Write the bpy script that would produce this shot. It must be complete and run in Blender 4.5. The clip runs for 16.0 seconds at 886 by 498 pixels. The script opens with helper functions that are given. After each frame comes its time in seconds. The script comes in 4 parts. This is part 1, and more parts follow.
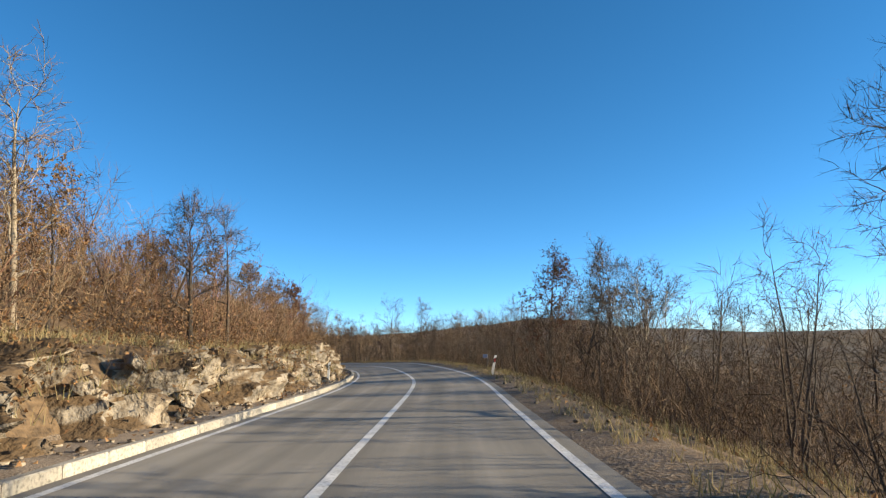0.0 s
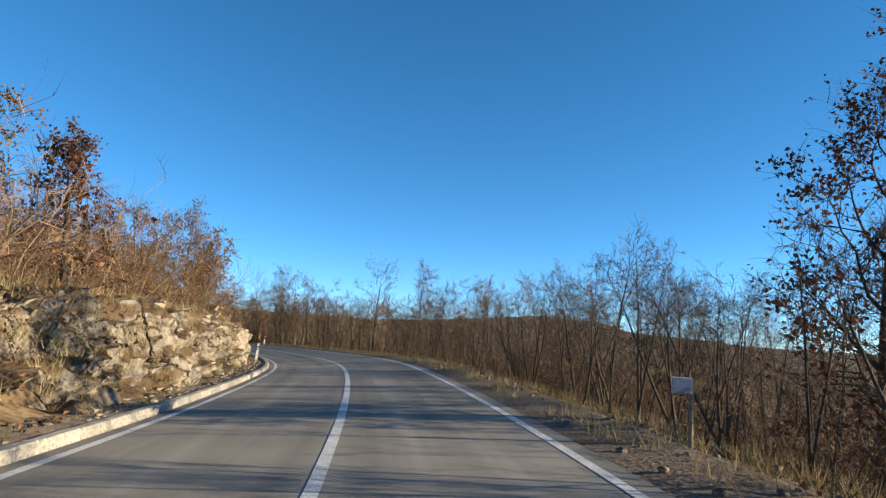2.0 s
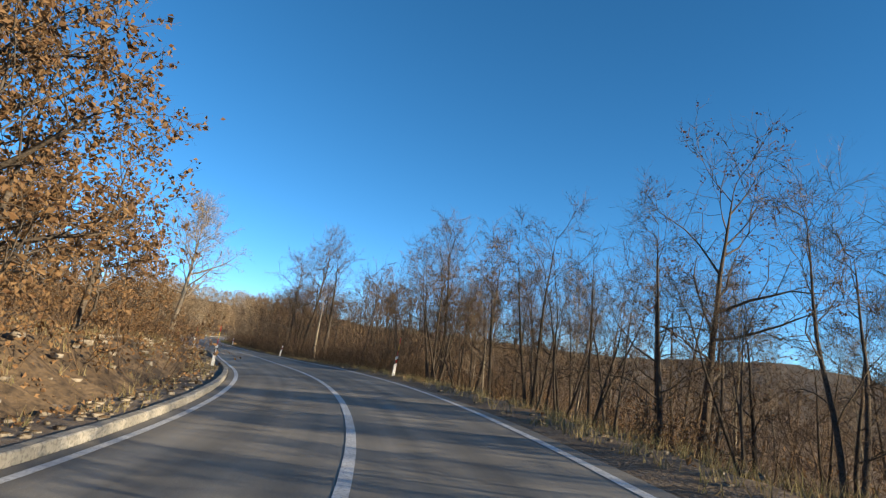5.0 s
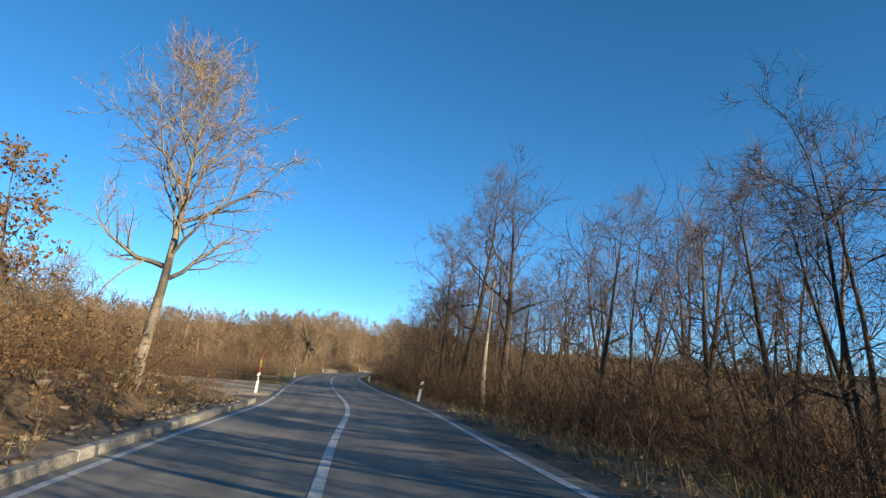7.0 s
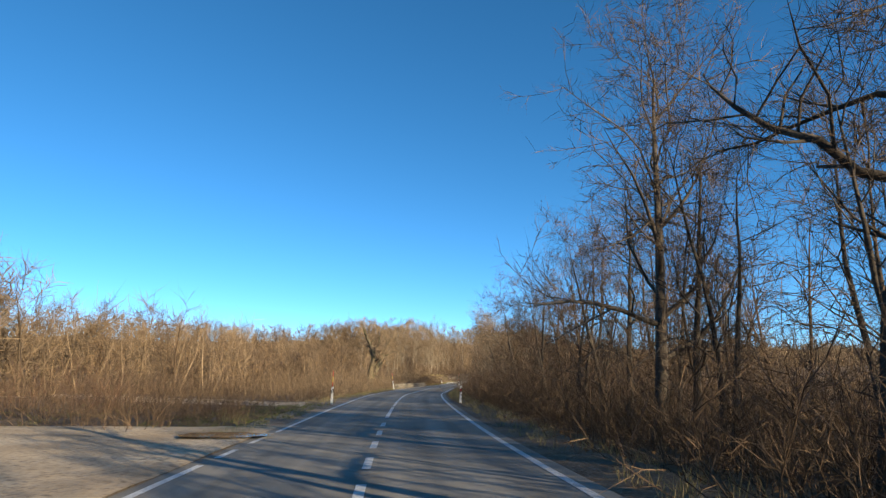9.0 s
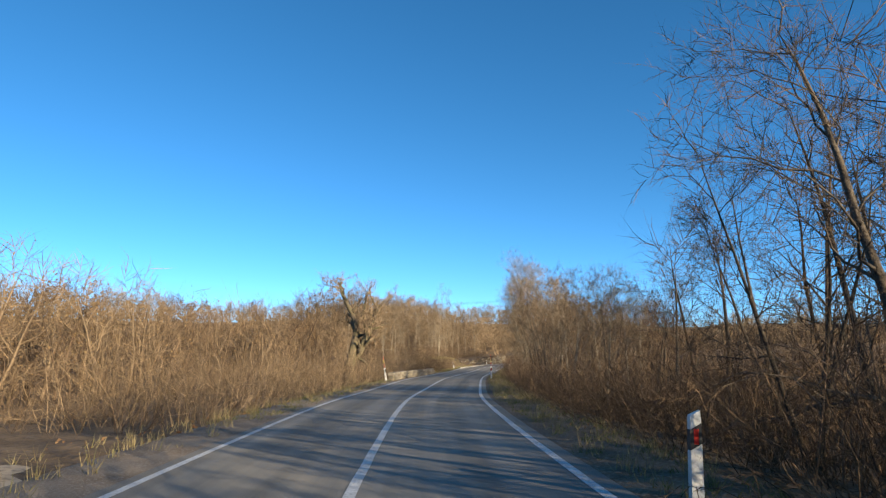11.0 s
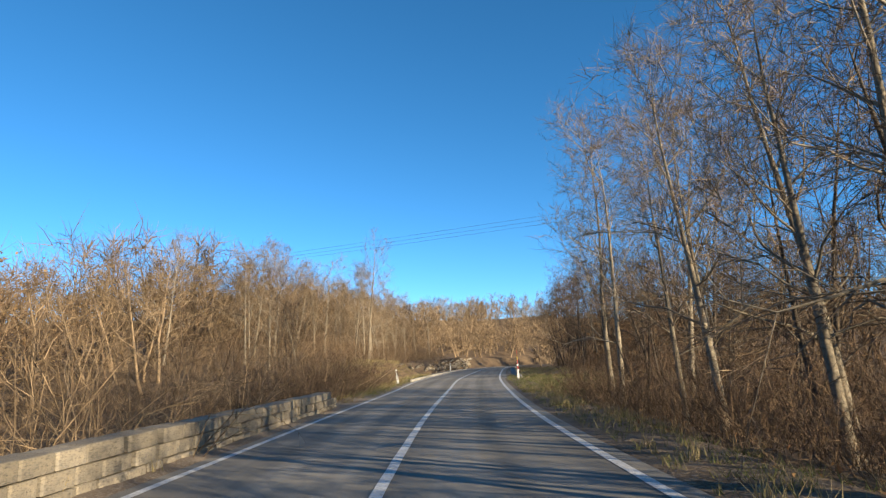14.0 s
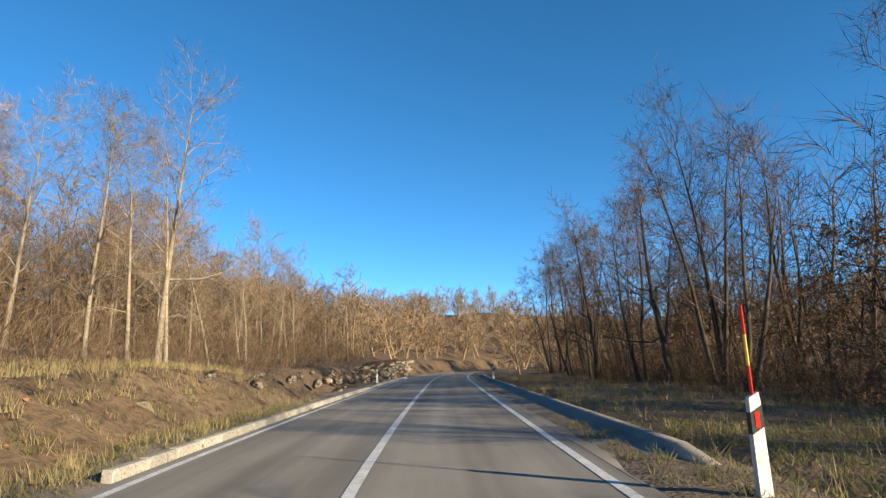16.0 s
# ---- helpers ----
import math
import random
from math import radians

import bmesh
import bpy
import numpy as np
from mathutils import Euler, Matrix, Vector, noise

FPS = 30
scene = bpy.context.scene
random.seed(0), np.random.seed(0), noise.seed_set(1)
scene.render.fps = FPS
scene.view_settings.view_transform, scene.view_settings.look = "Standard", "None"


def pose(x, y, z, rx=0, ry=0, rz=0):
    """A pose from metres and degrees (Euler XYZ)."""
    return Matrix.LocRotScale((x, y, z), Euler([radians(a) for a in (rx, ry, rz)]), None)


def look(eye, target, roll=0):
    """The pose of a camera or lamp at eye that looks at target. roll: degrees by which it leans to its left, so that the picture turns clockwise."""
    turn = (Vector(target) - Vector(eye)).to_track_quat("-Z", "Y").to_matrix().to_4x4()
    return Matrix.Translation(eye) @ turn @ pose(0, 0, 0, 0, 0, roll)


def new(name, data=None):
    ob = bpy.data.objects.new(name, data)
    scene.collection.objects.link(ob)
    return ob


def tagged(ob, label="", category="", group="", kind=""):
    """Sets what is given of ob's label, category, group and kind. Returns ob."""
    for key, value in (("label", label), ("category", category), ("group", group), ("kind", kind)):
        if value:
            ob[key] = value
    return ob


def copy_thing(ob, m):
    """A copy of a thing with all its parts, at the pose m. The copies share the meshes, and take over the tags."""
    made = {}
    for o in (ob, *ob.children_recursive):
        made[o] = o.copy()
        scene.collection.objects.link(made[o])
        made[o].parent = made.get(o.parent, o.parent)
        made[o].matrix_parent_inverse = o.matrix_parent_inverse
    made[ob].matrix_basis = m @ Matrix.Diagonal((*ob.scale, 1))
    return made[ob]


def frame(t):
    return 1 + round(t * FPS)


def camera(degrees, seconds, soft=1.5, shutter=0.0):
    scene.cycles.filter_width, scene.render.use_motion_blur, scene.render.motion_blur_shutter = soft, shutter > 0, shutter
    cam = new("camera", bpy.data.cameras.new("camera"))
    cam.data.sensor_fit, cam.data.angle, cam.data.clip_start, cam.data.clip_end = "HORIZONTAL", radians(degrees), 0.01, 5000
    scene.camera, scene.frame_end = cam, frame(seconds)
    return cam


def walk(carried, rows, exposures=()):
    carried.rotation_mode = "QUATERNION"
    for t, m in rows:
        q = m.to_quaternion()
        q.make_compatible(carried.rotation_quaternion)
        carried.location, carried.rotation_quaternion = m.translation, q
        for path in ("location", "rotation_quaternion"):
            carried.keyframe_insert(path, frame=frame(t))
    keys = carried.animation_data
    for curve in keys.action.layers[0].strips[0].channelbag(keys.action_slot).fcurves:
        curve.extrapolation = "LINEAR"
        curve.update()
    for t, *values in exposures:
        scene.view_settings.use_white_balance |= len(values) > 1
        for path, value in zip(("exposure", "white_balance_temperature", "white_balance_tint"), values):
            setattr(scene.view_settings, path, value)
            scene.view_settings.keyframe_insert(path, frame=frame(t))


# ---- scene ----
cam = camera(70.2, 16.0, soft=1.3)
PATH = [
    (0, (0.000, 0.000, 1.270), (0.000, 9.869, 2.884), -2.11),
    (0.5, (-0.057, 7.089, 1.284), (-0.059, 16.964, 2.857), -0.65),
    (1, (-0.124, 14.205, 1.324), (-0.163, 24.085, 2.867), 0.26),
    (1.5, (-0.369, 21.090, 1.359), (-0.419, 30.977, 2.854), 0.83),
    (2, (-0.863, 27.998, 1.374), (-0.980, 37.889, 2.842), 2.58),
    (2.5, (-1.633, 34.794, 1.411), (-1.884, 44.686, 2.855), 2.86),
    (3, (-2.446, 41.635, 1.439), (-3.037, 51.517, 2.849), 3.79),
    (3.5, (-3.557, 48.573, 1.453), (-4.702, 58.398, 2.923), 4.54),
    (4, (-5.112, 55.312, 1.379), (-7.001, 65.009, 2.931), 5.69),
    (4.5, (-6.955, 62.202, 1.326), (-9.461, 71.744, 2.955), 6.53),
    (5, (-9.285, 69.111, 1.291), (-12.520, 78.414, 3.017), 6.83),
    (5.2, (-10.362, 71.854, 1.281), (-13.867, 81.052, 3.045), 6.97),
    (5.5, (-12.121, 75.892, 1.276), (-16.023, 84.918, 3.095), 7.28),
    (6, (-15.493, 82.338, 1.288), (-20.077, 91.024, 3.170), 7.41),
    (6.5, (-19.292, 88.374, 1.309), (-24.437, 96.733, 3.223), 6.44),
    (7, (-23.328, 93.993, 1.324), (-28.792, 102.143, 3.253), 4.55),
    (7.3, (-25.795, 97.181, 1.329), (-31.410, 105.225, 3.268), 3.52),
    (7.5, (-27.456, 99.246, 1.330), (-33.196, 107.199, 3.279), 3.13),
    (8, (-31.709, 104.401, 1.314), (-37.719, 112.140, 3.310), 2.43),
    (8.5, (-36.083, 109.428, 1.292), (-42.291, 117.003, 3.311), 1.65),
    (9, (-40.571, 114.154, 1.275), (-46.908, 121.627, 3.274), 0.50),
    (9.5, (-45.264, 119.046, 1.257), (-51.631, 126.518, 3.163), -0.61),
    (9.7, (-47.190, 121.033, 1.261), (-53.552, 128.518, 3.136), -0.76),
    (10, (-50.099, 124.097, 1.276), (-56.477, 131.582, 3.093), -0.77),
    (10.5, (-55.081, 129.450, 1.319), (-61.469, 136.941, 3.074), -0.43),
    (11, (-60.227, 135.059, 1.361), (-66.596, 142.569, 3.100), -0.13),
    (11.5, (-65.446, 140.839, 1.379), (-71.826, 148.344, 3.106), -0.32),
    (11.8, (-68.552, 144.357, 1.373), (-74.923, 151.868, 3.104), -0.75),
    (12, (-70.598, 146.721, 1.364), (-76.931, 154.258, 3.120), -1.10),
    (12.5, (-75.684, 152.753, 1.326), (-81.843, 160.421, 3.134), -1.70),
    (13, (-80.823, 159.060, 1.299), (-86.774, 166.883, 3.141), -1.83),
    (13.5, (-85.768, 165.622, 1.299), (-91.569, 173.550, 3.166), -1.83),
    (14, (-90.705, 172.308, 1.264), (-96.347, 180.364, 3.074), -2.00),
    (14.5, (-95.489, 179.129, 1.280), (-100.931, 187.318, 3.099), -2.72),
    (15, (-100.487, 186.573, 1.299), (-105.696, 194.904, 3.157), -2.57),
    (15.5, (-105.212, 194.063, 1.363), (-110.222, 202.514, 3.228), -2.47),
    (16, (-109.986, 201.642, 1.526), (-114.846, 210.189, 3.354), -1.70),
]
walk(cam, [(t, look(eye, target, roll)) for t, eye, target, roll in PATH],
     [(0, 1.33), (5, 1.22), (8, 1.16), (12, 1.28), (16, 1.32)])

# ---- light ----
SUN_AZ, SUN_EL = 96.0, 15.5          # degrees clockwise from +y, and above the horizon
world = bpy.data.worlds.new("sky")
scene.world = world
world.use_nodes = True
wn = world.node_tree
sky = wn.nodes.new("ShaderNodeTexSky")
sky.sky_type = 'NISHITA'
sky.sun_disc = False
sky.sun_elevation, sky.sun_rotation = radians(SUN_EL), radians(SUN_AZ)
sky.altitude, sky.air_density, sky.dust_density, sky.ozone_density = 1800.0, 0.66, 0.0, 3.2
hsv = wn.nodes.new("ShaderNodeHueSaturation")
hsv.inputs["Hue"].default_value, hsv.inputs["Saturation"].default_value = 0.49, 1.17
wn.links.new(sky.outputs[0], hsv.inputs["Color"])
wn.links.new(hsv.outputs[0], wn.nodes["Background"].inputs[0])
wn.nodes["Background"].inputs[1].default_value = 0.1
sun_data = bpy.data.lights.new("sun", 'SUN')
sun_data.energy, sun_data.angle, sun_data.color = 5.0, radians(0.5), (1.0, 0.83, 0.58)
sun = new("sun", sun_data)
_az, _el = radians(SUN_AZ), radians(SUN_EL)
_to = Vector((math.sin(_az) * math.cos(_el), math.cos(_az) * math.cos(_el), math.sin(_el)))
sun.matrix_world = look(_to * 60 + Vector((-50, 100, 0)), (-50, 100, 0))


# ---- materials ----
def mat(name, c1, c2, scale=2.0, rough=0.9, bump=0.4, fine=30.0, c3=None, spread=0.0, dist=0.02, metal=0.0, island=False, soil=None):
    """Two colours mixed by a coarse noise, a third by a finer one, value varied by the object, fine relief."""
    m = bpy.data.materials.new(name)
    m.use_nodes = True
    n, l = m.node_tree.nodes, m.node_tree.links
    b = n["Principled BSDF"]
    tc = n.new("ShaderNodeTexCoord")
    big = n.new("ShaderNodeTexNoise")
    big.inputs["Scale"].default_value, big.inputs["Detail"].default_value = scale, 6
    small = n.new("ShaderNodeTexNoise")
    small.inputs["Scale"].default_value, small.inputs["Detail"].default_value = fine, 4
    for q in (big, small):
        l.new(tc.outputs["Object"], q.inputs["Vector"])
    ramp = n.new("ShaderNodeValToRGB")
    ramp.color_ramp.elements[0].position, ramp.color_ramp.elements[1].position = 0.36, 0.64
    ramp.color_ramp.elements[0].color, ramp.color_ramp.elements[1].color = (*c1, 1), (*c2, 1)
    l.new(big.outputs["Fac"], ramp.inputs["Fac"])
    mix = n.new("ShaderNodeMix")
    mix.data_type = 'RGBA'
    r2 = n.new("ShaderNodeValToRGB")
    r2.color_ramp.elements[0].position, r2.color_ramp.elements[1].position = 0.48, 0.72
    l.new(small.outputs["Fac"], r2.inputs["Fac"])
    l.new(r2.outputs["Color"], mix.inputs["Factor"])
    l.new(ramp.outputs["Color"], mix.inputs["A"])
    mix.inputs["B"].default_value = (*(c3 or [v * 0.6 for v in c1]), 1)
    out = mix.outputs["Result"]
    if spread:
        info = n.new("ShaderNodeObjectInfo")
        hs = n.new("ShaderNodeHueSaturation")
        mr = n.new("ShaderNodeMapRange")
        mr.inputs["To Min"].default_value, mr.inputs["To Max"].default_value = 1 - spread, 1 + spread
        l.new(info.outputs["Random"], mr.inputs["Value"])
        l.new(mr.outputs["Result"], hs.inputs["Value"])
        l.new(out, hs.inputs["Color"])
        out = hs.outputs["Color"]
    if island or soil:
        geo = n.new("ShaderNodeNewGeometry")
    if island:                                  # every stem and twig its own shade
        hs2 = n.new("ShaderNodeHueSaturation")
        mr2 = n.new("ShaderNodeMapRange")
        mr2.inputs["To Min"].default_value, mr2.inputs["To Max"].default_value = 0.45, 1.5
        l.new(geo.outputs["Random Per Island"], mr2.inputs["Value"])
        l.new(mr2.outputs["Result"], hs2.inputs["Value"])
        l.new(out, hs2.inputs["Color"])
        out = hs2.outputs["Color"]
    if soil:                                    # earth lies on the ledges
        sep = n.new("ShaderNodeSeparateXYZ")
        l.new(geo.outputs["Normal"], sep.inputs[0])
        add = n.new("ShaderNodeMath")
        add.operation = 'ADD'
        l.new(sep.outputs["Z"], add.inputs[0])
        l.new(big.outputs["Fac"], add.inputs[1])
        mr3 = n.new("ShaderNodeMapRange")
        mr3.inputs["From Min"].default_value, mr3.inputs["From Max"].default_value = 0.88, 1.16
        l.new(add.outputs[0], mr3.inputs["Value"])
        mx = n.new("ShaderNodeMix")
        mx.data_type = 'RGBA'
        l.new(mr3.outputs[0], mx.inputs["Factor"])
        l.new(out, mx.inputs["A"])
        mx.inputs["B"].default_value = (*soil, 1)
        out = mx.outputs["Result"]
    l.new(out, b.inputs["Base Color"])
    b.inputs["Roughness"].default_value, b.inputs["Metallic"].default_value = rough, metal
    b.inputs["Specular IOR Level"].default_value = 0.3
    if bump:
        bp = n.new("ShaderNodeBump")
        bp.inputs["Strength"].default_value, bp.inputs["Distance"].default_value = bump, dist
        l.new(small.outputs["Fac"], bp.inputs["Height"])
        l.new(bp.outputs["Normal"], b.inputs["Normal"])
    return m


def leafy(name, c1, c2, c3):
    """Thin dry leaves: colour varied leaf by leaf, some light let through."""
    m = bpy.data.materials.new(name)
    m.use_nodes = True
    n, l = m.node_tree.nodes, m.node_tree.links
    b = n["Principled BSDF"]
    geo = n.new("ShaderNodeNewGeometry")
    ramp = n.new("ShaderNodeValToRGB")
    e = ramp.color_ramp.elements
    e[0].color, e[1].color = (*c1, 1), (*c3, 1)
    e.new(0.5).color = (*c2, 1)
    l.new(geo.outputs["Random Per Island"], ramp.inputs["Fac"])
    l.new(ramp.outputs["Color"], b.inputs["Base Color"])
    b.inputs["Roughness"].default_value = 0.75
    b.inputs["Specular IOR Level"].default_value = 0.2
    tr = n.new("ShaderNodeBsdfTranslucent")
    l.new(ramp.outputs["Color"], tr.inputs["Color"])
    ad = n.new("ShaderNodeMixShader")
    ad.inputs[0].default_value = 0.3
    l.new(b.outputs[0], ad.inputs[1])
    l.new(tr.outputs[0], ad.inputs[2])
    l.new(ad.outputs[0], n["Material Output"].inputs[0])
    return m


def asphalt_material():
    """Worn asphalt: aggregate, stains and patches, and paler wheel tracks that follow the road (u along, v across)."""
    m = mat("asphalt", (0.175, 0.163, 0.14), (0.225, 0.208, 0.178), 0.35, 0.85, 0.5, 90.0, (0.265, 0.245, 0.21), 0, 0.006)
    n, l = m.node_tree.nodes, m.node_tree.links
    b = n["Principled BSDF"]
    b.inputs["Specular IOR Level"].default_value = 0.12
    base = b.inputs["Base Color"].links[0].from_socket
    uv = n.new("ShaderNodeUVMap")
    uv.uv_map = "along"
    stretch = n.new("ShaderNodeMapping")
    stretch.inputs["Scale"].default_value = (0.05, 1.6, 1)
    l.new(uv.outputs[0], stretch.inputs["Vector"])
    nz = n.new("ShaderNodeTexNoise")
    nz.inputs["Scale"].default_value, nz.inputs["Detail"].default_value = 1.0, 5
    l.new(stretch.outputs[0], nz.inputs["Vector"])
    mr = n.new("ShaderNodeMapRange")
    mr.inputs["From Min"].default_value, mr.inputs["From Max"].default_value = 0.3, 0.7
    mr.inputs["To Min"].default_value, mr.inputs["To Max"].default_value = 0.72, 1.28
    l.new(nz.outputs["Fac"], mr.inputs["Value"])
    hs = n.new("ShaderNodeHueSaturation")
    l.new(mr.outputs[0], hs.inputs["Value"])
    l.new(base, hs.inputs["Color"])
    l.new(hs.outputs[0], b.inputs["Base Color"])
    return m


M_ASPHALT = asphalt_material()
M_PAINT = mat("road_paint", (0.624, 0.624, 0.608), (0.496, 0.496, 0.48), 3.0, 0.7, 0.3, 25.0, (0.28, 0.28, 0.272), 0, 0.004)
M_KERB = mat("kerb_concrete", (0.265, 0.246, 0.208), (0.348, 0.322, 0.271), 2.5, 0.9, 0.5, 22.0, (0.158, 0.151, 0.126), 0.22)
M_GRAVEL = mat("gravel", (0.234, 0.182, 0.13), (0.123, 0.0904, 0.0616), 0.9, 0.95, 0.8, 26.0, (0.285, 0.24, 0.188), 0, 0.03)
M_VERGE = mat("earthy_verge", (0.169, 0.117, 0.0713), (0.0904, 0.0635, 0.0389), 1.1, 0.95, 0.9, 16.0, (0.214, 0.175, 0.13), 0, 0.04)
M_PALE = mat("pale_dusty_gravel", (0.5, 0.4, 0.275), (0.31, 0.235, 0.152), 0.45, 0.95, 0.7, 9.0, (0.21, 0.157, 0.105), 0, 0.03)
M_EARTH = mat("earth_and_litter", (0.105, 0.0697, 0.0389), (0.178, 0.121, 0.0688), 0.5, 0.95, 0.9, 6.0, (0.0567, 0.0405, 0.0259), 0, 0.08)
M_ROCK = mat("limestone", (0.335, 0.28, 0.202), (0.241, 0.215, 0.176), 0.9, 0.92, 1.0, 5.0, (0.12, 0.0946, 0.0671), 0.15, 0.06, soil=(0.0989, 0.0654, 0.0344))


def cracked(m, scale, dark):
    """Wandering cracks, darker and sunk, with larger uneven relief."""
    n, l = m.node_tree.nodes, m.node_tree.links
    b = n["Principled BSDF"]
    base = b.inputs["Base Color"].links[0].from_socket
    tc, nz, add = n.new("ShaderNodeTexCoord"), n.new("ShaderNodeTexNoise"), n.new("ShaderNodeVectorMath")
    nz.inputs["Scale"].default_value, nz.inputs["Detail"].default_value = 1.4, 5
    add.operation = 'MULTIPLY_ADD'
    add.inputs[1].default_value = (0.9, 0.9, 0.9)
    l.new(tc.outputs["Object"], nz.inputs["Vector"])
    l.new(nz.outputs["Color"], add.inputs[0])
    l.new(tc.outputs["Object"], add.inputs[2])
    vor = n.new("ShaderNodeTexVoronoi")
    vor.feature = 'DISTANCE_TO_EDGE'
    vor.inputs["Scale"].default_value = scale
    l.new(add.outputs[0], vor.inputs["Vector"])
    mr = n.new("ShaderNodeMapRange")
    mr.inputs["From Max"].default_value = 0.035
    l.new(vor.outputs["Distance"], mr.inputs["Value"])
    mix = n.new("ShaderNodeMix")
    mix.data_type = 'RGBA'
    mix.inputs["A"].default_value = (*dark, 1)
    l.new(mr.outputs[0], mix.inputs["Factor"])
    l.new(base, mix.inputs["B"])
    l.new(mix.outputs["Result"], b.inputs["Base Color"])
    old = b.inputs["Normal"].links[0].from_socket
    for source, dist in ((mr.outputs[0], 0.12), (nz.outputs["Fac"], 0.5)):
        bp = n.new("ShaderNodeBump")
        bp.inputs["Strength"].default_value, bp.inputs["Distance"].default_value = 0.8, dist
        l.new(source, bp.inputs["Height"])
        l.new(old, bp.inputs["Normal"])
        old = bp.outputs["Normal"]
    l.new(old, b.inputs["Normal"])


cracked(M_ROCK, 0.5, (0.12, 0.093, 0.066))
M_BLOCK = mat("cut_limestone", (0.24, 0.204, 0.15), (0.18, 0.159, 0.126), 2.0, 0.9, 0.6, 15.0, (0.108, 0.096, 0.078), 0.25, 0.03)
M_BARK = mat("oak_bark", (0.06, 0.0468, 0.0348), (0.099, 0.0792, 0.0588), 3.0, 0.95, 0.9, 22.0, (0.036, 0.0288, 0.0228), 0.3, 0.03)
M_PALEBARK = mat("pale_bark", (0.203, 0.168, 0.121), (0.273, 0.226, 0.164), 3.0, 0.9, 0.7, 20.0, (0.101, 0.0858, 0.0624), 0.25, 0.02)
M_MOSSBARK = mat("mossy_bark", (0.162, 0.123, 0.081), (0.09, 0.081, 0.036), 1.1, 0.95, 1.0, 11.0, (0.036, 0.0288, 0.0204), 0, 0.04)
# dark and pale twigs: shade and sunlight partly put into the two base colours
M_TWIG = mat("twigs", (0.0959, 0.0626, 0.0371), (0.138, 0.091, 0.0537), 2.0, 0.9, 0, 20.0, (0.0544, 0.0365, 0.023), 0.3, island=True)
M_LITTWIG = mat("sunlit_pale_twigs", (0.235, 0.168, 0.1), (0.17, 0.119, 0.071), 0.6, 0.9, 0, 9.0, (0.1, 0.069, 0.044), 0.3, island=True)
M_REDTWIG = mat("reddish_twigs", (0.12, 0.06, 0.039), (0.156, 0.09, 0.054), 1.0, 0.9, 0, 20.0, (0.078, 0.045, 0.03), 0.25, island=True)
M_LEAF = leafy("dry_oak_leaves", (0.18, 0.099, 0.045), (0.24, 0.15, 0.072), (0.132, 0.069, 0.0348))
M_TANLEAF = leafy("tan_leaves", (0.234, 0.148, 0.0702), (0.296, 0.203, 0.101), (0.172, 0.101, 0.0507))
M_REDLEAF = leafy("russet_leaves", (0.096, 0.036, 0.021), (0.144, 0.06, 0.03), (0.06, 0.027, 0.018))
M_LITTER = leafy("leaf_litter", (0.227, 0.117, 0.0502), (0.308, 0.186, 0.0891), (0.138, 0.0729, 0.0365))
M_GRASS = leafy("dry_grass", (0.243, 0.186, 0.0891), (0.324, 0.259, 0.138), (0.162, 0.154, 0.0607))
M_GREEN = leafy("winter_grass", (0.081, 0.0972, 0.0284), (0.138, 0.138, 0.0486), (0.211, 0.178, 0.081))
M_WHITE = mat("white_plastic", (0.64, 0.64, 0.624), (0.56, 0.56, 0.536), 6.0, 0.45, 0.1, 30.0, (0.4, 0.384, 0.352))
M_BLACK = mat("black_band", (0.02, 0.02, 0.022), (0.035, 0.033, 0.033), 6.0, 0.5, 0, 30.0)
M_RED = mat("red_reflector", (0.44, 0.024, 0.016), (0.36, 0.024, 0.016), 6.0, 0.3, 0, 30.0, (0.24, 0.016, 0.016))
M_YELLOW = mat("yellow_paint", (0.6, 0.416, 0.048), (0.52, 0.352, 0.048), 6.0, 0.5, 0, 30.0, (0.4, 0.28, 0.064))
M_BLUE = mat("blue_paint", (0.09, 0.13, 0.24), (0.12, 0.16, 0.27), 6.0, 0.5, 0, 30.0, (0.2, 0.23, 0.3))
M_WIRE = mat("wire", (0.05, 0.05, 0.05), (0.07, 0.07, 0.07), 6.0, 0.5, 0, 30.0)
M_FAR = mat("far_wooded_hill", (0.06, 0.0456, 0.0312), (0.078, 0.06, 0.0408), 0.02, 1.0, 0.5, 0.25, (0.042, 0.033, 0.024), 0, 1.5)
M_WATER = mat("puddle_water", (0.03, 0.035, 0.035), (0.04, 0.04, 0.035), 1.0, 0.03, 0, 3.0)


# ---- the line of the road ----
ROAD = [(-1.1, -70, -0.01), (-1.12, -35, -0.02), (-1.19, -10, -0.03), (-1.32, 6, -0.03), (-1.28, 20.3, -0.02), (-1.42, 28.0, 0.06), (-2.77, 40.5, 0.09),
        (-4.96, 54.2, 0.14), (-6.69, 60.9, 0.17), (-11.81, 74.6, 0.07), (-15.75, 82.3, 0.07), (-19.47, 88.2, 0.08), (-23.86, 94.15, 0.05), (-31.11, 102.6, 0.01),
        (-37.64, 110.5, -0.07), (-51.59, 124.8, -0.16), (-66.07, 140.3, -0.12), (-76.47, 152.1, -0.08), (-81.23, 158.25, -0.10), (-90.98, 171.4, 0.0),
        (-100.29, 184.9, -0.03), (-109.89, 200.0, 0.08), (-114.44, 207.3, 0.25), (-127.29, 229.7, 0.41), (-139.59, 251.9, 0.5), (-151.63, 277, 0.53),
        (-160, 304, 0.53), (-158, 335, 0.52), (-140, 365, 0.5)]
BANKS = [(-80, -0.6), (15, -0.8), (27, 0.3), (40, 2.5), (55, 3.9), (75, 4.1), (104, 3.6), (116, 1.4), (134, 1.2), (230, 0.5), (400, 0.2)]


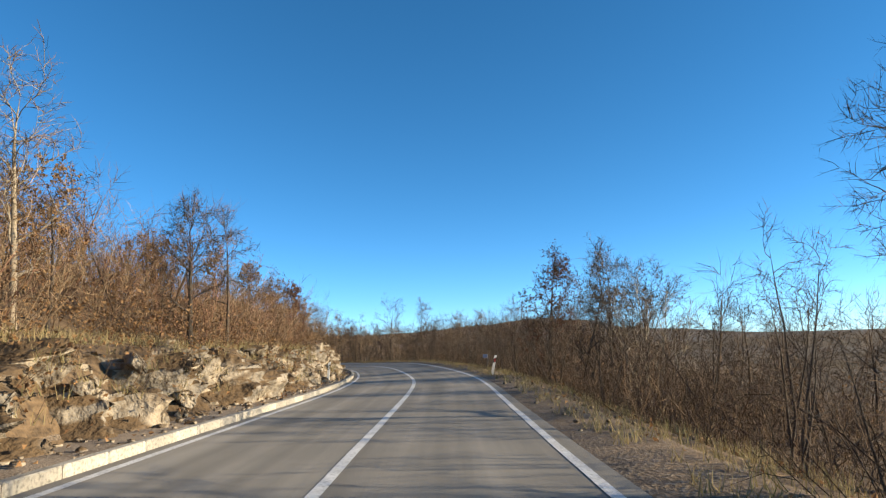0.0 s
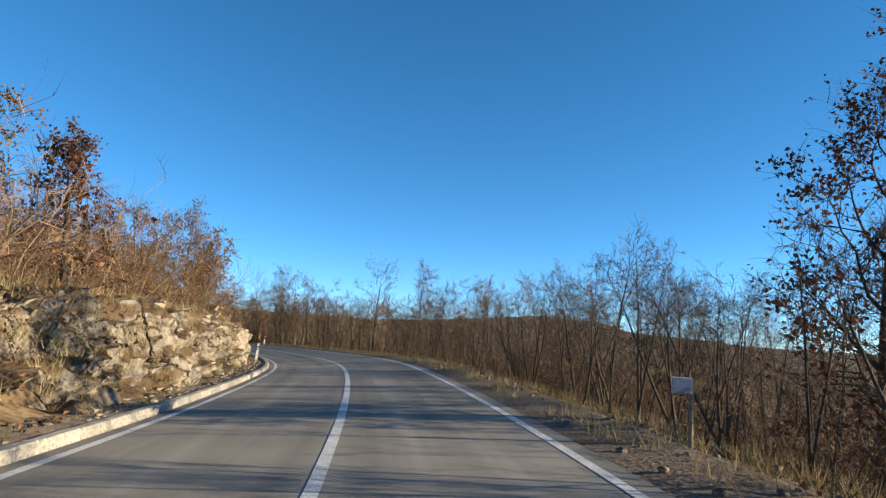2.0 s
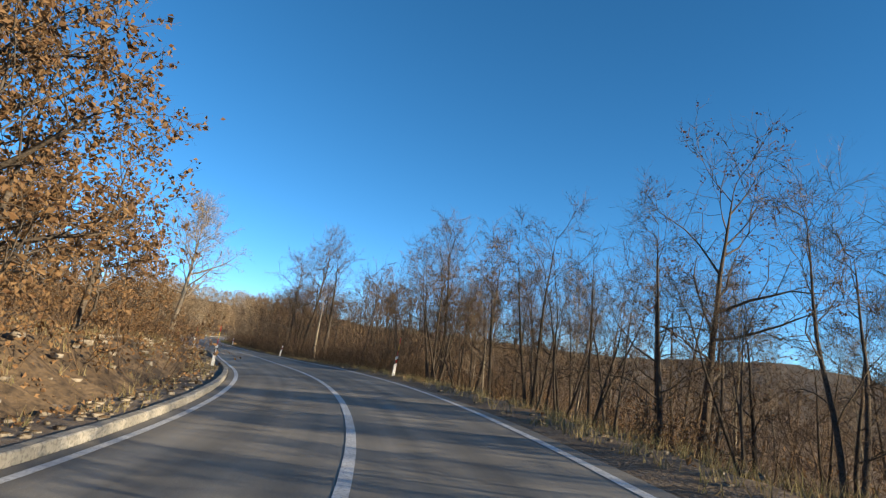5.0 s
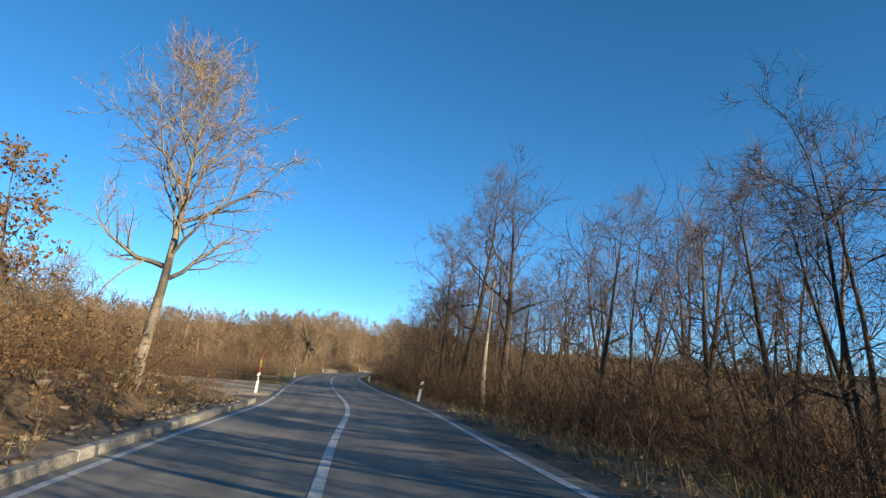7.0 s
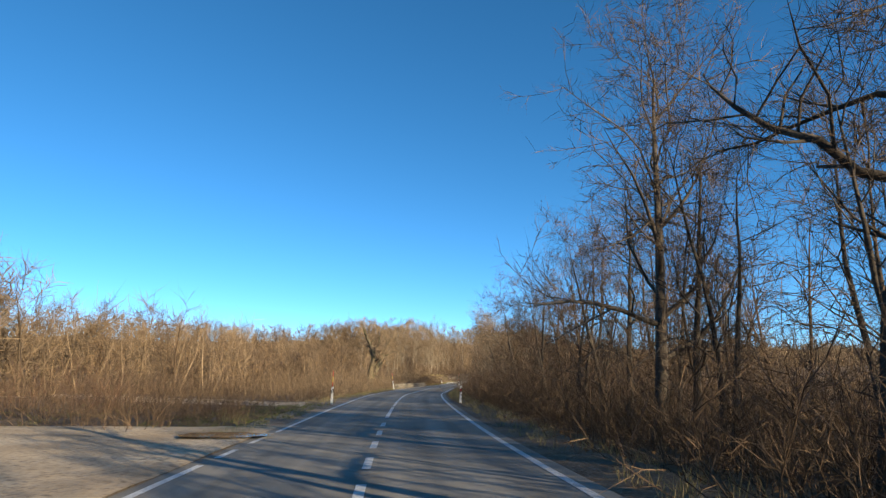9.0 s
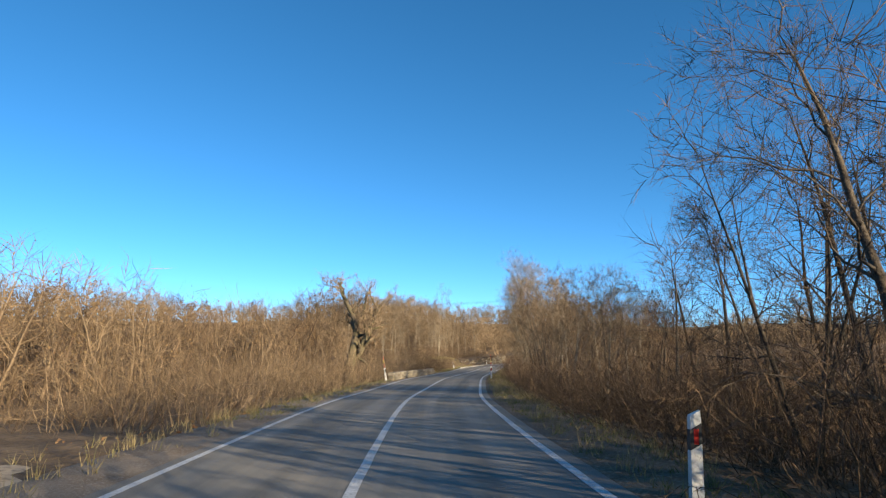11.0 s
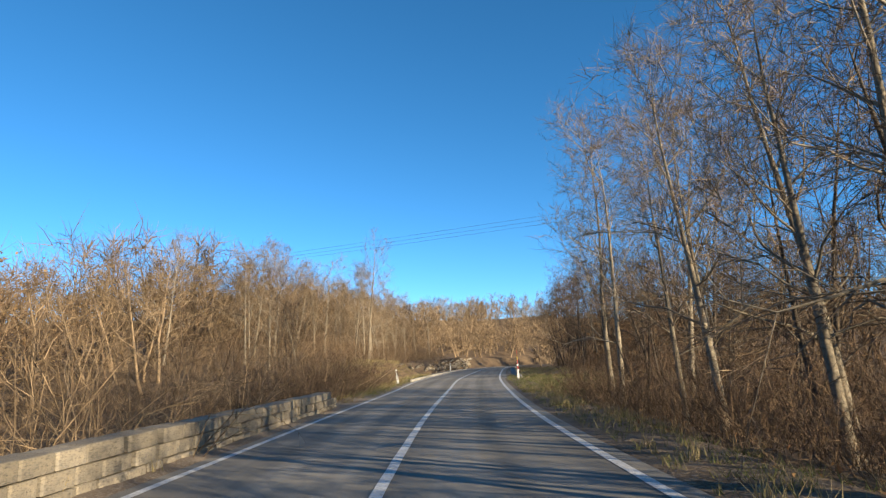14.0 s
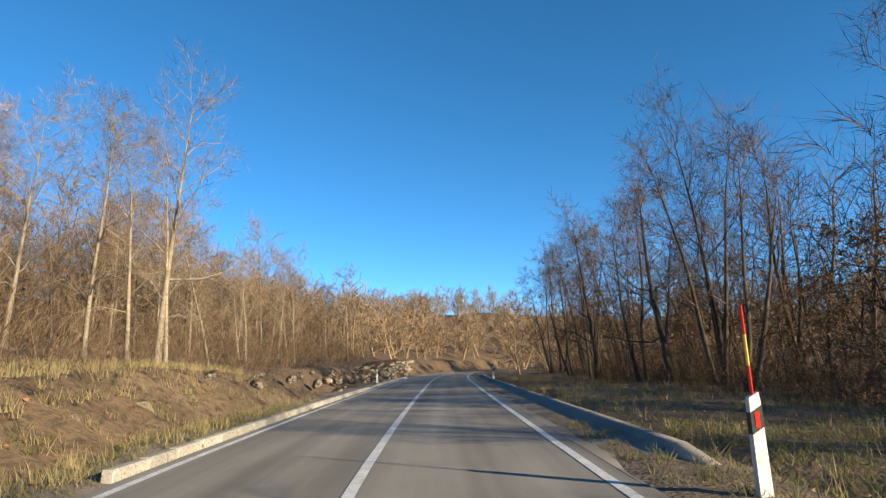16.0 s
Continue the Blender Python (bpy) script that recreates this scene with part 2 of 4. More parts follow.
def spline(points, step=0.5):
    """A smooth line through the points, at even steps."""
    pts = np.array(points, float)
    pts = np.vstack([2 * pts[0] - pts[1], pts, 2 * pts[-1] - pts[-2]])
    out = []
    for i in range(1, len(pts) - 2):
        p0, p1, p2, p3 = pts[i - 1:i + 3]
        d1 = max(np.linalg.norm(p2 - p1), 1e-6)
        m1 = (p2 - p0) / (np.linalg.norm(p2 - p1) + np.linalg.norm(p1 - p0)) * d1
        m2 = (p3 - p1) / (np.linalg.norm(p3 - p2) + np.linalg.norm(p2 - p1)) * d1
        for u in np.linspace(0, 1, 60, endpoint=False):
            out.append((2 * u**3 - 3 * u**2 + 1) * p1 + (u**3 - 2 * u**2 + u) * m1 + (3 * u**2 - 2 * u**3) * p2 + (u**3 - u**2) * m2)
    out = np.array(out + [pts[-2]])
    run = np.r_[0, np.cumsum(np.linalg.norm(np.diff(out[:, :2], axis=0), axis=1))]
    even = np.arange(0, run[-1], step)
    line = np.stack([np.interp(even, run, out[:, k]) for k in range(3)], 1)
    k = np.exp(-0.5 * (np.arange(-16, 17) / 6.0)**2)
    k /= k.sum()
    pad = np.vstack([line[0] + (line[0] - line[1:17])[::-1], line, line[-1] + (line[-1] - line[-17:-1])[::-1]])
    return np.stack([np.convolve(pad[:, j], k, mode="valid") for j in range(3)], 1)


LINE = spline(ROAD)
_run = np.r_[0, np.cumsum(np.linalg.norm(np.diff(LINE[:, :2], axis=0), axis=1))]
S = _run - np.interp(0.0, LINE[:, 1][:200], _run[:200])      # metres along, 0 beside the start
TAN = np.gradient(LINE[:, :2], axis=0)
TAN /= np.linalg.norm(TAN, axis=1)[:, None]
BANK = np.tan(np.radians(np.interp(S, [b[0] for b in BANKS], [b[1] for b in BANKS])))
S0, S1 = float(S[0]), float(S[-1])


def at(s, d, up=0.0):
    """World place at s along the road and d to the right of its middle, on the road's own plane."""
    x, y, z = (np.interp(s, S, LINE[:, k]) for k in range(3))
    tx, ty = np.interp(s, S, TAN[:, 0]), np.interp(s, S, TAN[:, 1])
    return np.array([x + ty * d, y - tx * d, z + np.interp(s, S, BANK) * np.clip(d, -5, 5) + up])


def heading(s):
    return math.degrees(math.atan2(-np.interp(s, S, TAN[:, 0]), np.interp(s, S, TAN[:, 1])))


def along(x, y):
    """The nearest place on the road: s, and d to the right; for arrays."""
    x, y = np.atleast_1d(x).astype(float), np.atleast_1d(y).astype(float)
    s, d = np.empty(len(x)), np.empty(len(x))
    some = LINE[::2]
    for i in range(0, len(x), 4000):
        dx, dy = x[i:i + 4000, None] - some[None, :, 0], y[i:i + 4000, None] - some[None, :, 1]
        k = np.argmin(dx * dx + dy * dy, axis=1)
        r = np.arange(len(k))
        t = TAN[::2][k]
        f = dx[r, k] * t[:, 0] + dy[r, k] * t[:, 1]
        side = dx[r, k] * t[:, 1] - dy[r, k] * t[:, 0]
        far = np.hypot(dx[r, k], dy[r, k])
        s[i:i + 4000] = S[::2][k] + np.clip(f, -1, 1)
        d[i:i + 4000] = np.where(np.abs(f) < 1.5, side, np.sign(side) * far)
    return s, d


def smooth(a, b, x):
    t = np.clip((np.asarray(x, float) - a) / (b - a), 0, 1)
    return t * t * (3 - 2 * t)


def table(s, rows):
    return np.interp(s, [r[0] for r in rows], [r[1] for r in rows])


ROCK_H = [(-80, 1.3), (-10, 1.6), (8, 1.7), (20, 1.6), (32, 1.7), (42, 2.2), (52, 2.3), (60, 2.2), (66, 2.1), (70, 1.7), (74, 1.2), (78, 1.1), (86, 1.1), (96, 1.0), (112, 0.85), (122, 0.7),
          (127, 0.3), (130, -0.06), (166, -0.08), (176, -0.5), (230, -0.6), (238, 0.35), (245, 1.25), (254, 1.45), (262, 1.1), (290, 1.3), (310, 1.8), (400, 1.5)]
LEFT_FAR = [(-80, 5.5), (50, 5.0), (66, 3.8), (90, 2.6), (116, 1.8), (126, 0.1), (166, 0.1), (176, -0.7), (230, -0.5), (243, 1.6), (256, 2.6), (400, 4)]
RIGHT_NEAR = [(-80, -1.6), (60, -1.3), (95, -1.0), (115, -0.45), (160, -0.4), (175, -0.9), (222, -0.8), (234, -0.1), (400, 0.1)]
RIGHT_FAR = [(-80, -7.0), (60, -6.0), (100, -3.4), (122, -1.2), (170, -1.6), (222, -1.2), (240, 0.1), (400, 0.6)]


def hills(x, y):
    """The far country: a valley to the east, wooded ridges round it."""
    r = np.hypot(x + 50, y - 100)
    ang = np.degrees(np.arctan2(x + 50, y - 100))          # 0: north, 90: east
    ridge = 12 + 5 * np.sin(np.radians(ang * 3 + 40)) + 7 * np.sin(np.radians(ang * 7)) + 9 * np.exp(-((ang - 14) / 6)**2)
    return smooth(160, 900, r) * ridge + smooth(900, 2600, r) * 16


def rise(x, y):
    """Wooded rising ground beyond the last bend."""
    r = np.hypot(x + 50, y - 100)
    ang = np.degrees(np.arctan2(x + 50, y - 100))
    return (6.8 + 1.3 * np.sin(x * 0.05) * np.cos(y * 0.043)) * smooth(130, 250, r) * np.exp(-((ang + 27) / 30)**2)


def ground(x, y, under=True):
    """Height of the ground; under: cut away beneath road, verges and rock face."""
    x, y = np.atleast_1d(x).astype(float), np.atleast_1d(y).astype(float)
    s, d = along(x, y)
    zr = np.interp(s, S, LINE[:, 2]) + np.interp(s, S, BANK) * np.clip(d, -5, 5)
    a = np.abs(d)
    left = table(s, ROCK_H) * smooth(4.6, 6.4, a) + (table(s, LEFT_FAR) - table(s, ROCK_H)) * smooth(5.6, 18, a)
    right = table(s, RIGHT_NEAR) * smooth(4.4, 8.5, a) + (table(s, RIGHT_FAR) - table(s, RIGHT_NEAR)) * smooth(7, 34, a)
    left = left + table(s, [(-80, 6), (100, 4), (130, 6.5), (230, 6), (400, 6)]) * smooth(22, 80, a)
    right = right + table(s, [(-80, -14), (80, -12), (130, -2), (400, 1)]) * smooth(34, 150, a)
    z = zr * (1 - smooth(40, 200, a)) + np.where(d < 0, left, right) + hills(x, y) + rise(x, y) * smooth(14, 70, a)
    bumps = 0.16 * np.sin(x * 0.9 + 1.3 * np.sin(y * 0.5)) * np.cos(y * 0.8 + np.sin(x * 0.37)) + 0.3 * np.sin(x * 0.21 + 2) * np.sin(y * 0.17 + 1) + 1.3 * np.sin(x * 0.061 + 1) * np.sin(y * 0.053) * smooth(25, 70, a)
    level = smooth(124, 129, s) * (1 - smooth(160, 170, s)) * (d < 0) * (1 - smooth(14, 20, a))
    z = z + bumps * smooth(5.5, 12, a) * (1 - level)
    if under:
        z = z - 0.25 * (1 - smooth(4.3, 5.2, a))
    return z


def ground_at(s, d):
    p = at(s, d)
    return Vector((p[0], p[1], float(ground(p[0], p[1])[0])))


# ---- mesh helpers ----
def mesh(name, verts, faces, material, smooth_faces=False):
    me = bpy.data.meshes.new(name)
    me.from_pydata([tuple(map(float, v)) for v in verts], [], [tuple(map(int, f)) for f in faces])
    me.materials.append(material)
    if smooth_faces:
        me.polygons.foreach_set("use_smooth", [True] * len(me.polygons))
    me.update()
    return me


def part(name, me, parent, label="", m=None):
    ob = new(name, me)
    ob.parent = parent
    if m is not None:
        ob.matrix_basis = m
    if label:
        ob["label"] = label
    return ob


def box_mesh(name, x, y, z, material, bevel=0.01, taper=1.0, lift=True):
    """A bevelled box, standing on its base if lift."""
    bm = bmesh.new()
    bmesh.ops.create_cube(bm, size=1)
    for v in bm.verts:
        k = taper if v.co.z > 0 else 1.0
        v.co = Vector((v.co.x * x * k, v.co.y * y * k, (v.co.z + (0.5 if lift else 0)) * z))
    if bevel:
        bmesh.ops.bevel(bm, geom=list(bm.edges), offset=bevel, segments=1, affect='EDGES')
    me = bpy.data.meshes.new(name)
    bm.to_mesh(me)
    bm.free()
    me.materials.append(material)
    return me


def strip(name, ss, ds, up, material, uv=False, smooth_faces=True):
    """A surface along the road: rows at ss, columns at ds; up(s, d) is the height above the road's plane."""
    verts, faces = [], []
    for s in ss:
        for d in ds:
            dd = d(s) if callable(d) else d
            verts.append(at(s, dd, up(s, dd)))
    w = len(ds)
    for i in range(len(ss) - 1):
        for j in range(w - 1):
            a = i * w + j
            faces.append((a, a + 1, a + w + 1, a + w))
    me = mesh(name, verts, faces, material, smooth_faces)
    if uv:
        lay = me.uv_layers.new(name="along")
        co = [(float(s), float(d(s) if callable(d) else d)) for s in ss for d in ds]
        for lp in me.loops:
            lay.data[lp.index].uv = co[lp.vertex_index]
    return me


def rough(x, y, z=0.0):
    return noise.noise(Vector((x, y, z)))


# ---- road, verges, ground ----
road = tagged(new("road", strip("road", np.arange(S0, S1, 1.0), [-3.08, -2, -1, 0, 1, 2, 3.1], lambda s, d: 0.0, M_ASPHALT, True)),
              "worn grey two-lane asphalt road with tree shadows", "road", kind="structure")


def painted(name, spans, d0, d1, label):
    verts, faces = [], []
    for a, b in spans:
        ss = np.linspace(a, b, max(2, int((b - a) / 1.0) + 1))
        for i, s in enumerate(ss):
            k = len(verts)
            w = 0.012 * rough(s * 1.7, d0)
            verts += [at(s, d0 + w, 0.006), at(s, d1 + w, 0.006)]
            if i:
                faces.append((k - 2, k - 1, k + 1, k))
    return tagged(new(name, mesh(name, verts, faces, M_PAINT)), label, "road marking", kind="structure")


DASHES = [(135.5 + 3.0 * i, 137.0 + 3.0 * i) for i in range(4)] + [(148.5, 156)]
painted("edge_line_left", [(S0, 126), (127.2, 136.4), (137.4, 138.8), (140, 141.6), (143, S1)], -2.87, -2.74, "white painted edge line of the road")
painted("edge_line_right", [(S0, S1)], 2.73, 2.86, "white painted edge line of the road")
painted("centre_line", [(S0, 134)] + DASHES + [(157.2, S1)], -0.07, 0.07, "white painted centre line, dashed beside the lay-by")


def verge_up(s, d):
    a = abs(d)
    h = 0.03 * rough(s * 1.3, d * 1.5) + 0.025 * rough(s * 4, d * 4)
    if d < 0 and (s < 120 or s > 248):
        h += 0.07
    k = float(smooth(3.1, 3.4, a))
    end = float(smooth(4.4, 5.3, a))
    g = float(table(s, ROCK_H) * smooth(4.6, 6.4, a)) if d < 0 else float(table(s, RIGHT_NEAR) * smooth(4.4, 8.5, a))
    return (h * k - 0.03 * (1 - k)) + g - 0.22 * end


tagged(new("verge_left", strip("verge_left", np.arange(S0, S1, 0.5), [-5.6, -5.2, -4.8, -4.4, -4.0, -3.6, -3.3, -3.06], verge_up, M_GRAVEL)),
       "stony gravel verge with dry grass beside the road", "verge", kind="structure")
tagged(new("verge_right", strip("verge_right", np.arange(S0, S1, 0.5), [3.08, 3.3, 3.6, 4.0, 4.4, 4.8, 5.2, 5.6], verge_up, M_VERGE)),
       "stony gravel verge with dry grass beside the road", "verge", kind="structure")


def spaced(lo, hi, far_lo, far_hi, step):
    """Even steps between lo and hi, growing ones out to the far ends."""
    mid = list(np.arange(lo, hi, step))
    g, x, out = step, lo, []
    while x > far_lo:
        g *= 1.22
        x -= g
        out.append(x)
    g, x, up = step, mid[-1], []
    while x < far_hi:
        g *= 1.22
        x += g
        up.append(x)
    return np.array(out[::-1] + mid + up)


GX, GY = spaced(-170, 35, -3500, 3500, 1.25), spaced(-25, 290, -3500, 3800, 1.25)
gx, gy = np.meshgrid(GX, GY)
gz = ground(gx.ravel(), gy.ravel())
nx = len(GX)
_i = (np.arange(len(GY) - 1)[:, None] * nx + np.arange(nx - 1)[None, :]).ravel()
gme = mesh("ground", np.stack([gx.ravel(), gy.ravel(), gz], 1), np.stack([_i, _i + 1, _i + nx + 1, _i + nx], 1), M_EARTH, True)
gme.materials.append(M_FAR)
_c = np.stack([gx.ravel(), gy.ravel()], 1)[_i]
_sd = np.abs(along(_c[:, 0], _c[:, 1])[1])
gme.polygons.foreach_set("material_index", (_sd > 130).astype(int).tolist())
tagged(new("ground", gme), "brown leaf-littered ground of a wooded hillside", "ground", kind="structure")


# ---- growing trees ----
UP, ACROSS = Vector((0, 0, 1)), Vector((1, 0, 0))
RINGS = {n: [(math.cos(2 * math.pi * k / n), math.sin(2 * math.pi * k / n)) for k in range(n)] for n in (3, 4, 5, 6, 7)}


def gauss(rng):
    return Vector((rng.gauss(0, 1), rng.gauss(0, 1), rng.gauss(0, 1)))


class Wood:
    """Collects tapered tubes and leaves."""
    def __init__(self):
        self.v, self.f = [], []

    def tube(self, pts, radii, sides):
        base, n = len(self.v), len(pts)
        for i in range(n - 1):
            t = pts[i + 1] - pts[max(i - 1, 0)]
            u = t.cross(UP if abs(t.z) < 0.9 * t.length else ACROSS).normalized()
            w = t.cross(u).normalized()
            p, r = pts[i], radii[i]
            self.v += [p + u * (r * c) + w * (r * s) for c, s in RINGS[sides]]
        self.v.append(pts[-1])
        for i in range(n - 2):
            o = base + i * sides
            self.f += [(o + k, o + (k + 1) % sides, o + (k + 1) % sides + sides, o + k + sides) for k in range(sides)]
        o, tip = base + (n - 2) * sides, base + (n - 1) * sides
        self.f += [(o + k, o + (k + 1) % sides, tip) for k in range(sides)]

    def fork(self, p, q, r, rng):
        """A fine bent twig with one side shoot, in slivers."""
        t = q - p
        ln = t.length
        u = t.cross(gauss(rng)).normalized() * r
        m = p.lerp(q, rng.uniform(0.35, 0.6)) + gauss(rng) * (0.1 * ln)
        e = m + (t * 0.5 + gauss(rng) * (0.28 * ln))
        k = len(self.v)
        self.v += [p - u, p + u, m + u * 0.7, m - u * 0.7, q, e]
        self.f += [(k, k + 1, k + 2, k + 3), (k + 3, k + 2, k + 4), (k + 3, k + 2, k + 5)]

    def leaf(self, p, size, rng):
        u = gauss(rng).normalized()
        w = u.cross(gauss(rng)).normalized()
        k, n = len(self.v), u.cross(w) * size * 0.25
        self.v += [p, p + u * size * 0.5 + w * size * 0.34 + n, p + u * size, p + u * size * 0.5 - w * size * 0.34 + n]
        self.f += [(k, k + 1, k + 2), (k, k + 2, k + 3)]


def bend(p, d, length, n, wander, lift, rng):
    """A wandering line from p along d."""
    pts, d = [Vector(p)], Vector(d).normalized()
    for i in range(n):
        d = (d + gauss(rng) * wander + UP * lift).normalized()
        pts.append(pts[-1] + d * (length / n))
    return pts


def away(d, angle, turn):
    """A direction that leaves d by an angle, turned round it."""
    d = d.normalized()
    u = d.cross(UP if abs(d.z) < 0.95 else ACROSS).normalized()
    w = d.cross(u)
    return d * math.cos(angle) + (u * math.cos(turn) + w * math.sin(turn)) * math.sin(angle)


def on(pts, f):
    """The place and direction at the fraction f of a line."""
    n = len(pts) - 1
    k = min(int(f * n), n - 1)
    return pts[k].lerp(pts[k + 1], f * n - k), pts[k + 1] - pts[k]


def grow(seed, height, girth, clear=0.3, limbs=10, boughs=6, twigs=6, wide=0.5, wander=0.05, lift=0.06, twig_r=0.006, leaves=0, leaf=0.09, stems=1, gnarl=0.22, low=0.0, sides=6, long=1.0, bent=True, heavy=0.5, split=False):
    """Wood, twigs and leaves of a bare broadleaved tree."""
    rng = random.Random(seed)
    wood, fine, foliage = Wood(), Wood(), Wood()
    wood.limbs = []
    for st in range(stems):
        tilt = 0.05 if stems == 1 else 0.22
        off = 0.08 * (stems > 1)
        h = height * (1 if st == 0 else rng.uniform(0.7, 0.97))
        r0 = girth * (1 if stems == 1 else 0.7)
        trunk = bend((rng.gauss(0, off), rng.gauss(0, off), -0.3), (rng.gauss(0, tilt), rng.gauss(0, tilt), 1), h * 0.95, 9, wander * 0.7, 0.05, rng)
        rad = [r0 * (1.3 if i == 0 else 1) * (1 - i / 9.4)**0.9 for i in range(10)]
        wood.tube(trunk, rad, sides)
        for j in range(limbs):
            g = ((j + rng.uniform(0, 0.9)) / limbs)**0.85
            f = clear + (1 - clear) * g
            p, along_it = on(trunk, f)
            d = away(along_it, radians(rng.uniform(50, 82) * (1 - 0.62 * g)), j * 2.4 + rng.uniform(-0.5, 0.5))
            ln = height * wide * rng.uniform(0.7, 1.05) * (1 - 0.5 * g * g)
            lp = bend(p, d, ln, 6, gnarl, lift, rng)
            lr = max(rad[min(int(f * 9), 8)] * heavy * rng.uniform(0.76, 1.2), 0.016)
            limb = wood
            if split:
                limb = Wood()
                wood.limbs.append(limb)
            limb.tube(lp, [lr * (1 - i / 7) for i in range(7)], max(3, sides - 2))
            for m in range(boughs):
                q = 0.18 + 0.82 * (m + rng.uniform(0, 0.9)) / boughs
                bp, bd = on(lp, min(q, 0.99))
                bl = (0.34 * ln + 0.06 * height) * rng.uniform(0.6, 1.25) * (1.15 - 0.45 * q)
                bt = bend(bp, away(bd, radians(rng.uniform(30, 78)), rng.uniform(0, 6.3)), bl, 3 if bent else 2, gnarl * 1.2, lift, rng)
                br = max(lr * (1 - q * 0.8) * 0.5, twig_r * 1.5)
                limb.tube(bt, [br * (1 - i / (len(bt) + 0.6)) for i in range(len(bt))], 3)
                for _ in range(twigs):
                    tp, td = on(bt, rng.uniform(0.12, 0.99))
                    t1 = tp + (away(td, radians(rng.uniform(20, 75)), rng.uniform(0, 6.3)) + UP * lift) * (rng.uniform(0.2, 0.55) * (0.4 + height / 14) * long)
                    fine.fork(tp, t1, twig_r, rng)
                    if leaves and rng.random() < leaves * (1.35 - p.z / height if low else 1):
                        for _ in range(rng.randint(2, 5)):
                            foliage.leaf(tp.lerp(t1, rng.uniform(0.4, 1)) + gauss(rng) * 0.05, leaf * rng.uniform(0.7, 1.3), rng)
    return wood, fine, foliage


def ancient(seed):
    """An old oak: a short leaning bole forked low, two crooked stems, heavy limbs that turn up, snapped stubs."""
    rng = random.Random(seed)
    wood, fine, foliage = Wood(), Wood(), Wood()
    wood.limbs = []
    bole = bend((0, 0, -0.4), (0.32, 0, 1), 2.4, 5, 0.06, 0.02, rng)
    wood.tube(bole + [bole[-1] + Vector((0.02, 0, 0.05))], [0.74, 0.58, 0.52, 0.5, 0.5, 0.46, 0.1], 7)

    def twiggy(line, r, count, reach):
        for k in range(count):
            bp, bd = on(line, 0.25 + 0.74 * (k + rng.random()) / count)
            bt = bend(bp, away(bd, radians(rng.uniform(30, 80)), rng.uniform(0, 6.3)), reach * rng.uniform(0.5, 1.2), 4, 0.42, 0.1, rng)
            fine.tube(bt, [max(r * 0.32 * (1 - i / 5), 0.01) for i in range(5)], 4)
            for _ in range(30):
                tp, td = on(bt, rng.uniform(0.2, 0.99))
                fine.fork(tp, tp + (away(td, radians(rng.uniform(20, 80)), rng.uniform(0, 6.3)) + UP * 0.15) * rng.uniform(0.22, 0.6), 0.006, rng)

    for lean, tall, girth, count in ((0.1, 8.2, 0.42, 9), (0.6, 6.2, 0.36, 8)):
        stem = bend(bole[-2], (lean, rng.uniform(-0.1, 0.1), 1), tall, 9, 0.13, 0.07, rng)
        wood.limbs.append(Wood())
        wood.limbs[-1].tube(stem, [girth * (1 - i / 10.5)**0.9 for i in range(10)], 7)
        twiggy(stem, 0.09, 8, 1.2)
        for k in range(count):
            f = 0.3 + 0.66 * k / count
            p, d = on(stem, f)
            side = k * 2.6 + rng.uniform(-0.5, 0.5)
            limb = bend(p, away(d, radians(rng.uniform(48, 78)), side), rng.uniform(2.2, 3.9) * (1.15 - 0.4 * f), 7, 0.26, 0.12, rng)
            r = girth * (1.05 - 0.75 * f) * 0.46
            wood.limbs.append(Wood())
            wood.limbs[-1].tube(limb, [max(r * (1 - i / 8.5), 0.02) for i in range(8)], 6)
            twiggy(limb, r, 12, 1.2)
        for k in range(2):                       # broken stubs
            p, d = on(stem, rng.uniform(0.08, 0.3))
            stub = bend(p, away(d, radians(75), rng.uniform(0, 6.3)), rng.uniform(0.5, 1.3), 3, 0.25, 0.0, rng)
            wood.limbs.append(Wood())
            wood.limbs[-1].tube(stub + [stub[-1] + Vector((0.01, 0, 0.02))], [0.15, 0.12, 0.1, 0.09, 0.01], 6)
    return wood, fine, foliage


def tree(name, grown, bark, twig, leaf_mat, label, category="tree", group=""):
    """A tree with its trunk and limbs, crown of twigs, and leaves as parts."""
    wood, fine, foliage = grown
    top = new(name)
    top.empty_display_size = 0.2
    part("trunk", mesh("trunk", wood.v, wood.f, bark, True), top)
    for limb in wood.limbs:
        part("limb", mesh("limb", limb.v, limb.f, bark, True), top)
    part("crown", mesh("crown", fine.v, fine.f, twig), top)
    if foliage.v:
        part("foliage", mesh("foliage", foliage.v, foliage.f, leaf_mat), top, "dry brown leaves still hanging")
    return tagged(top, label, category, group)


def stand(x, y, turn=0.0, size=1.0, sink=0.05, lean=(0, 0)):
    z = float(ground(x, y)[0]) - sink
    return pose(x, y, z, lean[0], lean[1], turn) @ Matrix.Diagonal((size, size, size, 1))


def put(kind, m):
    """A copy of a kind at a pose that may carry a size."""
    k = m.to_scale()[0]
    c = copy_thing(kind, Matrix.LocRotScale(m.to_translation(), m.to_quaternion(), None))
    c.scale = (k, k, k)
    return c


RNG = np.random.default_rng(7)

